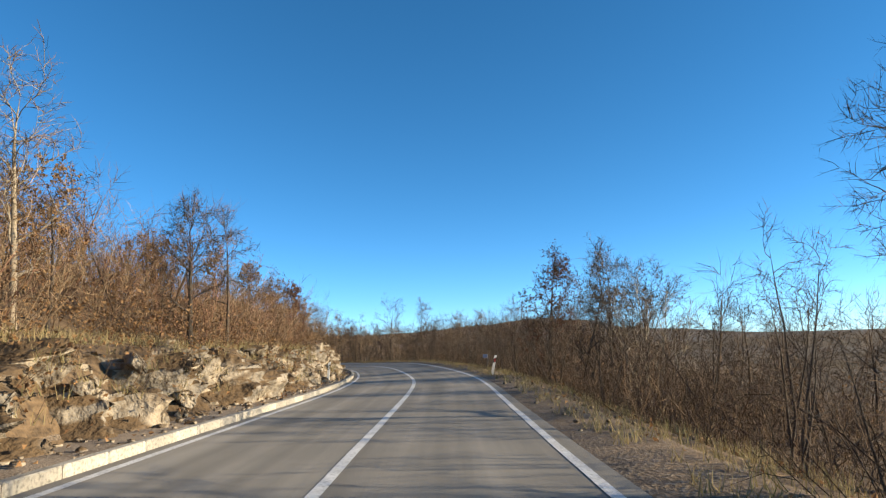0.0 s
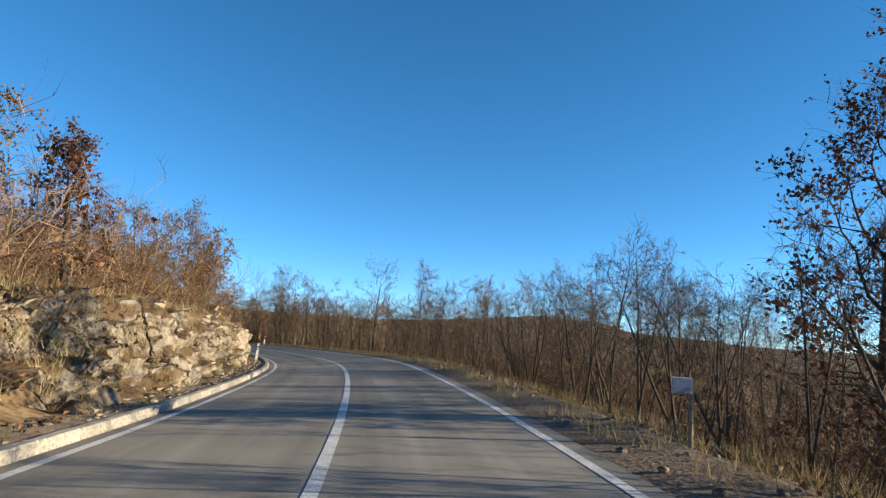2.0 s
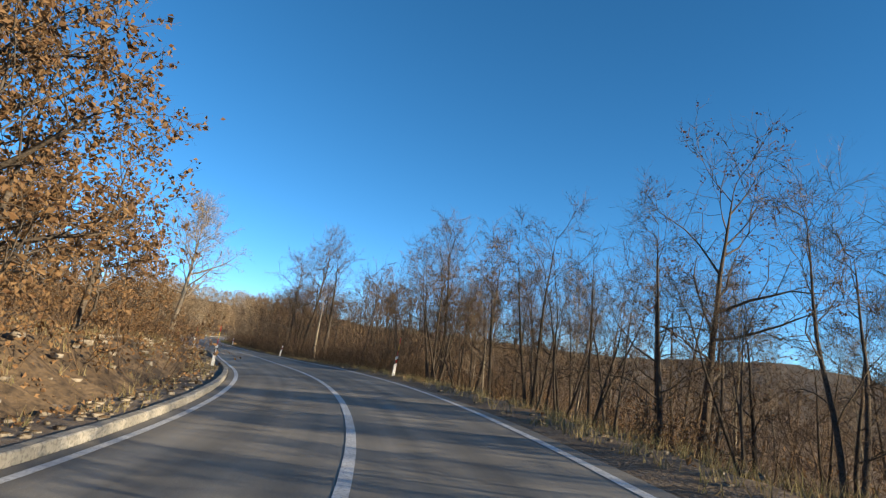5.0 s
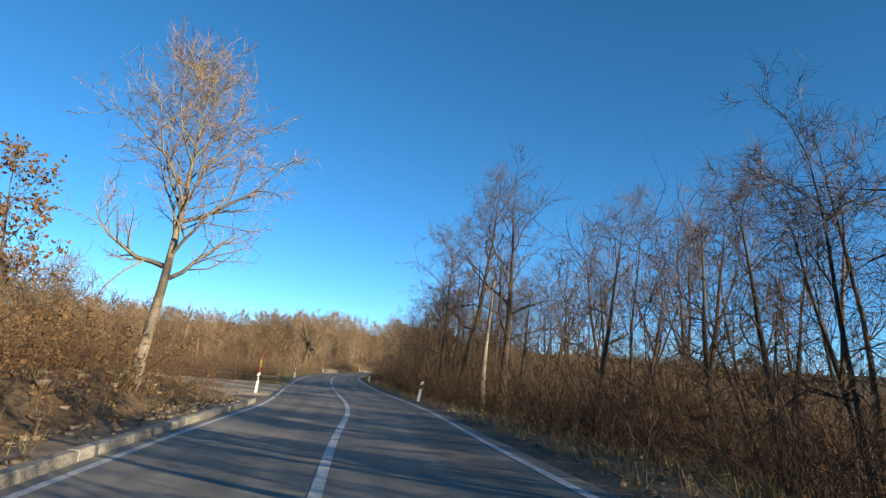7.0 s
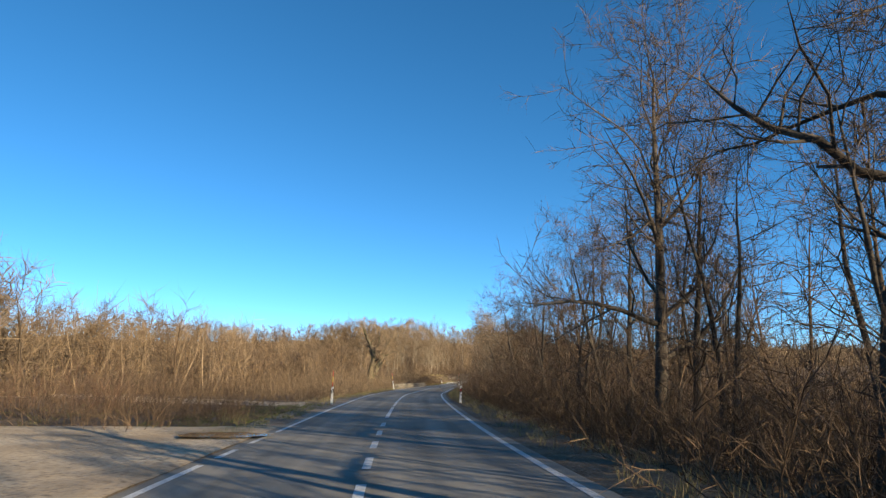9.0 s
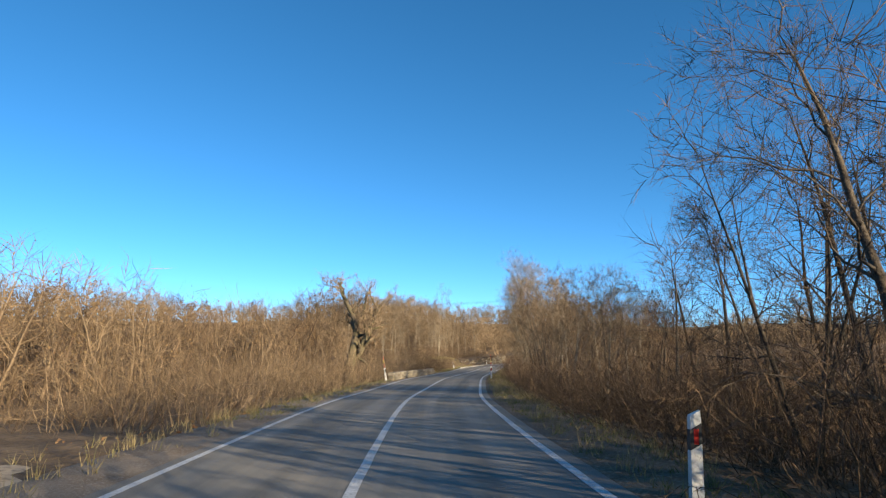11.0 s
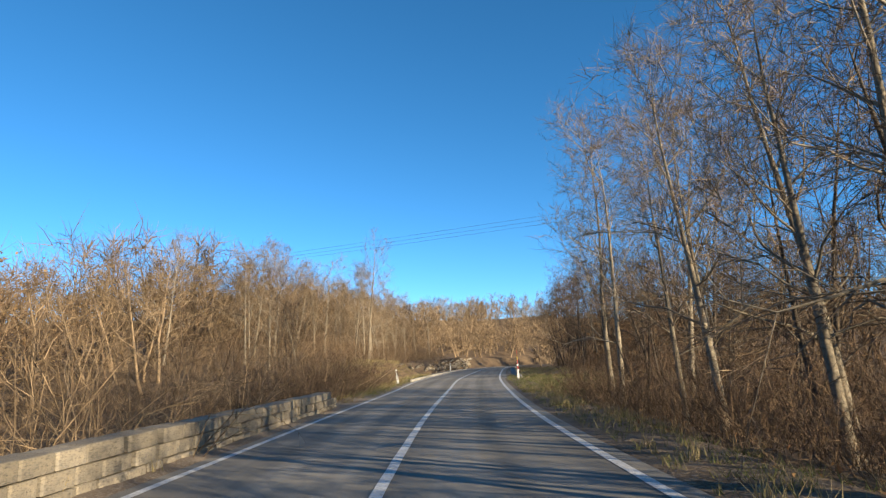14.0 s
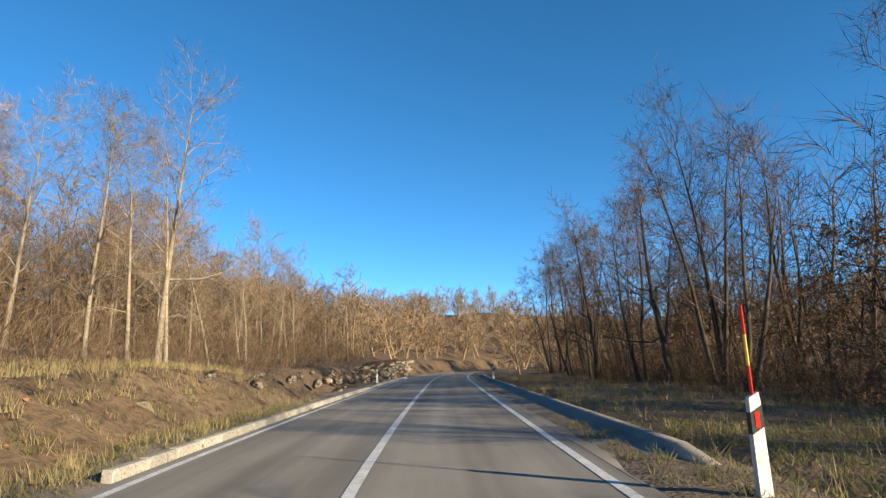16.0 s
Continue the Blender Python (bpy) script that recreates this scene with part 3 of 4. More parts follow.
# single trees that stand out, each with its own shape
oak = dict(limbs=15, boughs=11, twigs=14, wide=0.42, gnarl=0.26)
HEROES = [
    ("oak_tree", grow(11, 6.4, 0.15, 0.24, limbs=12, boughs=11, twigs=14, wide=0.34, gnarl=0.26, stems=2), M_BARK, M_TWIG, M_LEAF, 5.9, 28.4, "tall bare dark twin-stemmed oak on the slope beside the road"),
    ("oak_tree", grow(12, 7.9, 0.16, 0.14, limbs=18, boughs=11, twigs=13, wide=0.36, leaves=0.62, low=1, leaf=0.1), M_BARK, M_TWIG, M_REDLEAF, 6.07, 38.4, "half-bare oak with russet leaves on its lower limbs"),
    ("oak_tree", grow(13, 6.4, 0.17, 0.34, limbs=11, boughs=12, twigs=14, wide=0.46, stems=2, lift=0.1), M_BARK, M_TWIG, M_LEAF, 7.1, 27.0, "bare forked oak with spreading limbs on the slope"),
    ("oak_tree", grow(14, 8.6, 0.17, 0.2, limbs=14, boughs=11, twigs=14, wide=0.42), M_BARK, M_TWIG, M_LEAF, 10.6, 12.4, "tall bare oak with grey twigs on the slope"),
    ("sapling_clump", grow(15, 5.2, 0.06, 0.3, limbs=6, boughs=6, twigs=7, wide=0.3, stems=6, gnarl=0.15), M_PALEBARK, M_TWIG, M_LEAF, 6.4, 20.6, "pale many-stemmed sapling clump on the slope"),
    ("oak_tree", grow(16, 4.6, 0.10, 0.25, **oak), M_BARK, M_TWIG, M_LEAF, -7.4, 18.4, "bare dark oak above the rock cutting"),
    ("oak_tree", grow(17, 4.9, 0.07, 0.3, limbs=11, boughs=8, twigs=8, wide=0.36), M_BARK, M_TWIG, M_LEAF, -7.4, 21.4, "slender bare tree above the rock cutting"),
    ("oak_tree", grow(18, 6.5, 0.10, 0.2, limbs=13, boughs=9, twigs=9, wide=0.42, twig_r=0.007), M_PALEBARK, M_TWIG, M_LEAF, -9.6, 14.0, "bare pale tree above the rock cutting"),
    ("oak_tree", grow(19, 4.6, 0.10, 0.15, limbs=12, boughs=8, twigs=9, wide=0.36, leaves=0.55, leaf=0.11), M_BARK, M_TWIG, M_LEAF, -11.6, 38.2, "small oak with brown leaves above the rock cutting"),
    ("oak_tree", grow(20, 4.0, 0.09, 0.2, limbs=11, boughs=8, twigs=9, wide=0.36, leaves=0.6, leaf=0.11), M_BARK, M_TWIG, M_REDLEAF, -10.2, 43.2, "small oak with russet leaves above the rock cutting"),
    ("oak_tree", grow(21, 9.4, 0.19, 0.12, limbs=18, boughs=11, twigs=11, wide=0.46, leaves=0.8, low=1, leaf=0.12), M_BARK, M_TWIG, M_LEAF, -21.2, 76.8, "oak full of dry orange-brown leaves on the bank"),
    ("oak_tree", grow(22, 9.4, 0.2, 0.34, limbs=22, boughs=13, twigs=13, wide=0.42, wander=0.03, gnarl=0.17, lift=0.09, twig_r=0.0075), M_PALEBARK, M_LITTWIG, M_LEAF, -40.7, 104.6, "wide pale bare oak on a low bank beside the road"),
    ("oak_tree", grow(23, 9.0, 0.16, 0.3, **oak), M_BARK, M_TWIG, M_LEAF, -20.4, 103.3, "tall bare dark oak at the wood's edge"),
    ("oak_tree", grow(24, 8.0, 0.14, 0.25, **oak), M_BARK, M_TWIG, M_LEAF, -17.2, 98.8, "bare dark oak at the wood's edge"),
    ("oak_tree", grow(25, 9.0, 0.16, 0.25, limbs=13, boughs=9, twigs=9, wide=0.45, leaves=0.12), M_BARK, M_TWIG, M_REDLEAF, -7.9, 88.5, "spreading bare oak on the slope below the road"),
    ("oak_tree", grow(26, 8.4, 0.14, 0.25, **oak), M_BARK, M_TWIG, M_LEAF, -3.4, 82.6, "bare dark oak on the slope below the road"),
    ("oak_tree", grow(27, 6.2, 0.10, 0.3, limbs=11, boughs=8, twigs=8, wide=0.4), M_BARK, M_TWIG, M_LEAF, 4.8, 50.8, "bare ivy-dark tree on the slope below the road"),
    ("dead_tree", grow(28, 7.6, 0.15, 0.55, limbs=6, boughs=5, twigs=5, wide=0.22), M_PALEBARK, M_TWIG, M_LEAF, -37.3, 118.8, "broken pale dead trunk among darker trees"),
    ("oak_tree", grow(29, 10.4, 0.2, 0.3, limbs=13, boughs=10, twigs=14, wide=0.38), M_BARK, M_TWIG, M_LEAF, -36.5, 119.2, "tall bare dark oak at the wood's edge"),
    ("oak_tree", grow(30, 12.5, 0.21, 0.28, limbs=16, boughs=12, twigs=16, wide=0.4, gnarl=0.26), M_BARK, M_TWIG, M_LEAF, -41.6, 123.8, "tall bare black oak beside the road"),
    ("oak_tree", grow(36, 11.0, 0.19, 0.22, limbs=21, boughs=13, twigs=16, wide=0.42, gnarl=0.24), M_BARK, M_TWIG, M_LEAF, -46.9, 129.9, "wide bare black oak beside the road"),
    ("old_oak", ancient(403), M_MOSSBARK, M_LITTWIG, M_LEAF, -100.3, 170.2, "old gnarled mossy oak with broken crooked limbs"),
    ("oak_tree", grow(32, 11.5, 0.14, 0.3, limbs=13, boughs=9, twigs=9, wide=0.34, gnarl=0.14, lift=0.12), M_PALEBARK, M_LITTWIG, M_LEAF, -130.3, 216.4, "slender pale bare tree on the bank"),
    ("oak_tree", grow(33, 12.8, 0.17, 0.3, limbs=13, boughs=9, twigs=9, wide=0.34, gnarl=0.16, lift=0.12, stems=2), M_BARK, M_TWIG, M_LEAF, -113.2, 231.6, "tall bare forked oak at the meadow's edge"),
    ("sapling", grow(34, 6.6, 0.05, 0.35, limbs=9, boughs=7, twigs=7, wide=0.22, gnarl=0.12, lift=0.15, stems=3), M_BARK, M_TWIG, M_LEAF, -115.6, 193.9, "thin bare saplings among the scrub"),
]
for name, grown, bark, twig, leaf_mat, x, y, label in HEROES:
    t = tree(name, grown, bark, twig, leaf_mat, label, "tree", "single trees beside the road")
    t.matrix_basis = stand(x, y, 0)
    if name == "old_oak":                       # its fork opens across the road's line
        t.matrix_basis = t.matrix_basis @ Matrix.Rotation(radians(heading(205)), 4, 'Z')

# kinds that repeat
FOLD = [tree("bare_tree", grow(50 + i, 8.0, 0.125, 0.2, limbs=12 if i % 2 else 8, boughs=9, twigs=18, wide=0.37, wander=0.06, heavy=0.42, twig_r=0.0043, gnarl=0.3, lift=0.07, sides=5, bent=False, long=1.1, stems=1 if i % 2 else 2), M_BARK, M_TWIG, M_LEAF,
             "thin bare dark-barked tree of the roadside wood", "tree", "trees of the roadside wood") for i in range(5)]
PALE = [tree("bare_tree", grow(70 + i, 8.0, 0.09, 0.2, limbs=14, boughs=9, twigs=18, wide=0.34, wander=0.045, heavy=0.45, twig_r=0.0043, gnarl=0.26, lift=0.08, sides=5, bent=False, long=1.0), M_PALEBARK, M_LITTWIG, M_LEAF,
             "thin bare tree with pale sunlit bark", "tree", "pale trees of the roadside wood") for i in range(4)]
POLE = [tree("pole_tree", grow(90 + i, 8.0, 0.105, 0.25, limbs=7, boughs=5, twigs=8, wide=0.26, wander=0.07, twig_r=0.006, gnarl=0.24, lift=0.1, sides=5, bent=False, stems=3, long=1.0), M_BARK, M_TWIG, M_LEAF,
             "clump of slender bare stems in the roadside wood", "tree", "slender stems of the roadside wood") for i in range(3)]
LEAFED = [tree("leafy_oak", grow(80 + i, 5.0, 0.08, 0.08, limbs=12, boughs=7, twigs=7, wide=0.42, twig_r=0.005, leaves=0.6, leaf=0.12, sides=5, bent=False), M_BARK, M_TWIG, M_LEAF,
               "young oak with dry orange-brown leaves", "tree", "young oaks in brown leaf") for i in range(3)]


def bush(seed, height, width, stems, leaves=0.0, r=0.010, kids=6):
    """Stems, twigs and leaves of a shrub."""
    rng = random.Random(seed)
    wood, fine, foliage = Wood(), Wood(), Wood()
    for i in range(stems):
        a, q = rng.uniform(0, 6.283), width * 0.5 * math.sqrt(rng.random())
        h = height * rng.uniform(0.45, 1.0)
        pts = bend((q * math.cos(a), q * math.sin(a), -0.15), (0.5 * math.cos(a) + rng.gauss(0, 0.25), 0.5 * math.sin(a) + rng.gauss(0, 0.25), 1.3), h, 3, 0.3, 0.03, rng)
        wood.tube(pts, [r * (1 - j / 4.2) for j in range(4)], 3)
        for j in range(kids):
            p, d = on(pts, rng.uniform(0.2, 0.99))
            t1 = p + away(d, radians(rng.uniform(20, 65)), rng.uniform(0, 6.3)) * (h**0.5 * rng.uniform(0.15, 0.5))
            fine.fork(p, t1, max(r * 0.45, 0.0035), rng)
            if leaves and rng.random() < leaves:
                for _ in range(3):
                    foliage.leaf(p.lerp(t1, rng.uniform(0.3, 1)) + gauss(rng) * 0.06, 0.1 * rng.uniform(0.7, 1.3), rng)
    return wood, fine, foliage


def shrub(name, grown, twig_mat, label, group, leaf_mat=None):
    wood, fine, foliage = grown
    top = new(name, mesh("stems", wood.v, wood.f, twig_mat))
    part("crown", mesh("crown", fine.v, fine.f, twig_mat), top)["kind"] = "stuff"
    if foliage.v:
        part("foliage", mesh("foliage", foliage.v, foliage.f, leaf_mat), top, "dry curled leaves")["kind"] = "stuff"
    return tagged(top, label, "shrub", group)


G_SCRUB = [bush(100 + i, 2.6, 2.4, 24, kids=12, r=0.009) for i in range(3)]
G_TAWNY = [bush(110 + i, 3.4, 2.6, 24, kids=13, r=0.010) for i in range(3)]
G_RUST = [bush(120 + i, 2.2, 2.2, 22, 0.4, kids=9, r=0.009) for i in range(3)]
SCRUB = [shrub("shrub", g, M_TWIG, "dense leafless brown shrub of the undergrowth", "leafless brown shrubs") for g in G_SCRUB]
# sunlight put into the colour: paler twigs for shrubs on the sunny side
TAWNY = [shrub("shrub", g, M_LITTWIG, "dense leafless shrub with twigs coloured sunlit tan", "leafless tan shrubs") for g in G_TAWNY]
RUST = [shrub("shrub", g, M_TWIG, "shrub with dry rust-brown leaves", "shrubs in brown leaf", M_LEAF) for g in G_RUST]
RED = [shrub("shrub", bush(130 + i, 2.2, 2.4, 30, kids=9, r=0.008), M_REDTWIG, "leafless shrub with reddish twigs", "reddish shrubs") for i in range(2)]
TAKEN = {}


def free(x, y, gap):
    """Whether nothing stands within gap; if so, the place is taken."""
    i, j = int(x // 2), int(y // 2)
    for a in (-1, 0, 1):
        for b in (-1, 0, 1):
            if any((x - u)**2 + (y - v)**2 < gap * gap for u, v in TAKEN.get((i + a, j + b), ())):
                return False
    TAKEN.setdefault((i, j), []).append((x, y))
    return True


def spots(s0, s1, a0, a1, count, side, gap, power=1.25):
    """Places strewn over a stretch beside the road; side -1: left."""
    s = RNG.uniform(s0, s1, count * 6)
    a = a0 + (a1 - a0) * RNG.uniform(size=count * 6)**power
    p = at(s, a * side)
    d = along(p[0], p[1])[1]
    z = ground(p[0], p[1])
    out = []
    for x, y, zz, dd in zip(p[0], p[1], z, d):
        if len(out) < count and abs(dd) > a0 - 0.4 and free(x, y, gap):
            out.append((float(x), float(y), float(zz)))
    return out


def scatter(kinds, s0, s1, a0, a1, count, size, side, gap=1.2):
    """Copies of the kinds, each a thing of its own."""
    for x, y, z in spots(s0, s1, a0, a1, count, side, gap):
        put(kinds[RNG.integers(len(kinds))], pose(x, y, z - 0.06, RNG.normal() * 2, RNG.normal() * 2, RNG.uniform(0, 360)) @ Matrix.Scale(RNG.uniform(*size), 4))


def arrays(wood):
    """Corners and triangles of what was grown."""
    tri = []
    for f in wood.f:
        tri.append(f[:3])
        if len(f) == 4:
            tri.append((f[0], f[2], f[3]))
    return np.array([tuple(v) for v in wood.v], np.float32), np.array(tri, np.int32)


def strewn(name, sources, places, size, material, label, category, seed):
    """Many copies joined into one mesh, for what nobody could count."""
    rng = np.random.default_rng(seed)
    src = [arrays(w) for w in sources]
    vs, fs, n = [], [], 0
    for x, y, z in places:
        v, f = src[rng.integers(len(src))]
        a, k = rng.uniform(0, 6.283), rng.uniform(*size)
        c, s = math.cos(a) * k, math.sin(a) * k
        o = np.empty_like(v)
        o[:, 0], o[:, 1], o[:, 2] = v[:, 0] * c - v[:, 1] * s + x, v[:, 0] * s + v[:, 1] * c + y, v[:, 2] * k + z - 0.05
        vs.append(o)
        fs.append(f + n)
        n += len(v)
    v, f = np.vstack(vs), np.vstack(fs)
    me = bpy.data.meshes.new(name)
    me.vertices.add(len(v))
    me.vertices.foreach_set("co", v.ravel())
    me.loops.add(len(f) * 3)
    me.loops.foreach_set("vertex_index", f.ravel())
    me.polygons.add(len(f))
    me.polygons.foreach_set("loop_start", np.arange(0, len(f) * 3, 3, dtype=np.int32))
    me.polygons.foreach_set("loop_total", np.full(len(f), 3, np.int32))
    me.materials.append(material)
    me.update(calc_edges=True)
    return tagged(new(name, me), label, category, kind="stuff")


def joined(*woods):
    w = Wood()
    for q in woods:
        k = len(w.v)
        w.v += q.v
        w.f += [tuple(i + k for i in f) for f in q.f]
    return w


# trees: right of the road, then left
scatter(FOLD, -34, 3, 6.4, 10, 16, (0.5, 0.8), 1, 1.5)
scatter(POLE, -34, 2, 6.2, 9.5, 10, (0.5, 0.8), 1, 1.4)
scatter(POLE, 4, 84, 5.9, 8.5, 46, (0.36, 0.56), 1, 0.9)
scatter(FOLD, -6, 8, 6.2, 9.0, 7, (0.6, 0.8), 1, 1.3)
scatter(FOLD, 13, 30, 7, 11, 4, (0.4, 0.55), 1, 1.6)
scatter(FOLD, 30, 50, 7.5, 12, 9, (0.5, 0.72), 1, 1.6)
scatter(FOLD, 46, 84, 7.0, 16, 46, (0.48, 0.74), 1, 1.3)
scatter(FOLD, 58, 84, 6.4, 9.5, 10, (0.5, 0.7), 1, 1.2)
scatter(FOLD, 82, 112, 6.6, 14, 25, (0.6, 0.88), 1, 1.4)
scatter(FOLD, 84, 114, 6.2, 8, 8, (0.7, 0.95), 1, 1.8)
scatter(FOLD, 46, 84, 6.2, 8, 12, (0.4, 0.56), 1, 1.6)
scatter(PALE, 46, 112, 6.6, 12, 10, (0.5, 0.8), 1, 1.5)
scatter(FOLD, 110, 172, 6.8, 10, 25, (0.75, 1.1), 1, 1.6)
scatter(POLE, 104, 228, 6.4, 12, 24, (0.6, 0.95), 1, 1.4)
scatter(FOLD, 170, 203, 7.4, 11, 8, (0.55, 0.8), 1, 1.8)
scatter(FOLD, 204, 230, 7.4, 11, 8, (0.95, 1.25), 1, 1.8)
scatter(PALE, 172, 203, 6.2, 10, 11, (0.55, 0.8), 1, 1.4)
scatter(PALE, 203, 228, 6.2, 10, 19, (0.95, 1.35), 1, 1.4)
scatter(FOLD, 250, 300, 10.4, 14, 16, (1.15, 1.5), 1, 1.8)
scatter(LEAFED, 4, 66, 7.0, 14, 22, (0.45, 0.8), -1, 1.8)
scatter(LEAFED, 64, 114, 6.4, 14, 38, (0.7, 1.3), -1, 1.5)
scatter(FOLD, 66, 112, 9, 18, 10, (0.6, 1.0), -1, 2)
scatter(PALE, 254, 270, 9, 15, 7, (0.85, 1.1), -1, 1.8)
scatter(PALE, 242, 300, 8.5, 20, 34, (0.75, 1.15), -1, 1.5)
# shrubs along the road
scatter(SCRUB, -6, 48, 6.0, 11, 24, (0.5, 0.95), 1)
scatter(SCRUB, 48, 172, 5.8, 9, 40, (0.6, 1.2), 1)
scatter(POLE, 44, 80, 5.8, 7, 12, (0.34, 0.48), 1, 1.2)
scatter(POLE, 22, 44, 5.5, 6.5, 7, (0.42, 0.55), 1, 1.2)
scatter(POLE, 78, 100, 6.0, 8, 8, (0.6, 0.8), 1, 1.2)
scatter(SCRUB, 4, 44, 5.6, 7.5, 22, (0.7, 1.15), 1, 0.8)
scatter(RUST, 0, 112, 6.0, 10, 14, (0.45, 0.9), 1)
scatter(SCRUB, 172, 230, 5.6, 9, 18, (0.8, 1.3), 1)
scatter(RUST, 222, 290, 11.5, 15, 18, (0.8, 1.4), 1)
scatter(SCRUB, -8, 66, 6.4, 11, 18, (0.6, 1.1), -1)
scatter(RUST, -8, 66, 5.6, 11, 28, (0.4, 0.9), -1)
scatter(RUST, 64, 118, 5.6, 11, 22, (0.5, 1.0), -1)
scatter(RED, 128, 158, 11.0, 18, 18, (0.8, 1.3), -1)
scatter(RUST, 115, 129, 5.0, 12, 12, (0.3, 0.65), -1, 0.8)
scatter(SCRUB, 116, 129, 6.5, 14, 10, (0.4, 0.8), -1, 0.8)
scatter(SCRUB, 146, 159, 5.2, 15, 26, (0.6, 1.0), -1, 0.9)
scatter(SCRUB, 144, 153, 6.5, 10, 8, (0.7, 1.0), -1, 0.8)
scatter(SCRUB, 132, 148, 11, 18, 10, (0.7, 1.2), -1)
scatter(LEAFED, 242, 276, 12, 15, 9, (0.6, 1.0), 1, 1.5)
scatter(TAWNY, 170, 232, 5.0, 10, 26, (0.8, 1.4), -1)
scatter(SCRUB, 222, 240, 4.5, 8, 36, (0.8, 1.2), -1, 0.6)
scatter(SCRUB, 250, 300, 6.2, 9, 8, (0.5, 0.9), -1)
for i, k in enumerate(FOLD + PALE + POLE + LEAFED + SCRUB + TAWNY + RUST + RED):
    p = at(60 + 6 * i, 26 + (i % 4) * 2)
    k.matrix_basis = stand(p[0], p[1], i * 40)

# undergrowth and woods farther in, past counting
def small_tree(seed, height, wide, r, leaves=0.0, clear=0.12, limbs=9, twigs=13, thin=0.14):
    """A round-headed tree of few faces for the distance."""
    rng = random.Random(seed)
    wood, fine, foliage = Wood(), Wood(), Wood()
    trunk = bend((0, 0, -0.3), (rng.gauss(0, 0.12), rng.gauss(0, 0.12), 1), height * 0.9, 5, 0.1, 0.03, rng)
    rad = [r * (1.1 - i / 5.2) for i in range(6)]
    wood.tube(trunk, rad, 4)
    for j in range(limbs):
        g = (j + rng.uniform(0, 0.9)) / limbs
        p, d = on(trunk, clear + (0.98 - clear) * g)
        lp = bend(p, away(d, radians(rng.uniform(45, 75) * (1 - 0.55 * g)), j * 2.4 + rng.uniform(-0.5, 0.5)), wide * rng.uniform(0.7, 1.05) * (1 - 0.55 * g * g), 3, 0.24, 0.08, rng)
        lr = r * (1.05 - 0.8 * g) * 0.45
        wood.tube(lp, [lr * (1 - i / 4.2) for i in range(4)], 3)
        for m in range(twigs):
            tp, td = on(lp, 0.15 + 0.84 * (m + rng.random()) / twigs)
            t1 = tp + away(td, radians(rng.uniform(20, 75)), rng.uniform(0, 6.3)) * (rng.uniform(0.12, 0.24) * height * 0.9)
            fine.fork(tp, t1, r * thin, rng)
            if rng.random() < leaves:
                for _ in range(2):
                    foliage.leaf(tp.lerp(t1, rng.uniform(0.3, 1)) + gauss(rng) * 0.1, 0.12 * rng.uniform(0.7, 1.3), rng)
    return wood, fine, foliage


G_THICK = [joined(g[0], g[1]) for g in (bush(140 + i, 2.7, 3.0, 13, kids=12, r=0.0105) for i in range(5))]
G_TALL = [joined(g[0], g[1]) for g in (bush(240 + i, 3.2, 1.9, 12, kids=11, r=0.012) for i in range(4))]
G_LEAFY = [bush(145 + i, 2.2, 2.8, 12, 0.9, kids=5) for i in range(3)]
G_ROUND = [joined(g[0], g[1]) for g in (small_tree(180 + i, 6.0, 3.0, 0.08, 0, 0.1, 13, 19, 0.2) for i in range(5))]
G_COPSE = [joined(g[0], g[1]) for g in (small_tree(150 + i, 5.6, 2.4, 0.075) for i in range(6))]
G_FAR = [joined(g[0], g[1]) for g in (small_tree(190 + i, 5.5, 2.9, 0.09, 0, 0.1, 10, 14, 0.3) for i in range(5))]
G_BROWN = [small_tree(170 + i, 5.0, 2.3, 0.07, 0.6) for i in range(3)]
G_STAND = [joined(g[0], g[1]) for g in (small_tree(160 + i, 7.5, 2.1, 0.075, 0, 0.2) for i in range(5))]
dark = spots(-10, 48, 6.3, 26, 110, 1, 0.8) + spots(46, 112, 6.2, 18, 160, 1, 0.8) + spots(-10, 124, 6.6, 20, 120, -1, 0.8)
strewn("undergrowth", G_THICK, dark, (0.5, 1.0), M_TWIG, "tangled brown leafless undergrowth", "undergrowth", 1)
# darker twigs paint in the shaded side of the brush that faces the road
strewn("slope_brush", G_THICK, spots(-4, 66, 6.2, 13, 190, 1, 0.5), (0.6, 1.1), M_TWIG, "dense brown leafless brush along the edge of the slope", "undergrowth", 34)
strewn("slope_scrub", G_THICK, spots(2, 66, 9, 26, 130, 1, 0.8), (0.7, 1.2), M_LITTWIG, "tan leafless scrub on the sunny slope", "undergrowth", 18)
deep = spots(104, 176, 5.3, 8.5, 330, 1, 0.35) + spots(104, 176, 8, 14, 120, 1, 0.6) + spots(240, 310, 10.8, 20, 230, 1, 0.5)
strewn("back_brush", G_TALL, spots(104, 232, 10.5, 20, 430, 1, 0.4), (0.9, 1.3), M_TWIG, "dense brown brush behind the first trees", "undergrowth", 35)
strewn("edge_brush", G_THICK, spots(172, 229, 5.3, 8.5, 300, 1, 0.35) + spots(172, 229, 8, 13, 90, 1, 0.6), (0.45, 0.85), M_TWIG, "low brown brush along the edge of the wood", "undergrowth", 33)
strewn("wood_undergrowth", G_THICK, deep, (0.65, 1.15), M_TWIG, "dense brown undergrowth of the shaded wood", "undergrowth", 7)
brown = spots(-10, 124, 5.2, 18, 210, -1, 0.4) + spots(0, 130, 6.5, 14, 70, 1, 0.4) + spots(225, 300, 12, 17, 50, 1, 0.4)
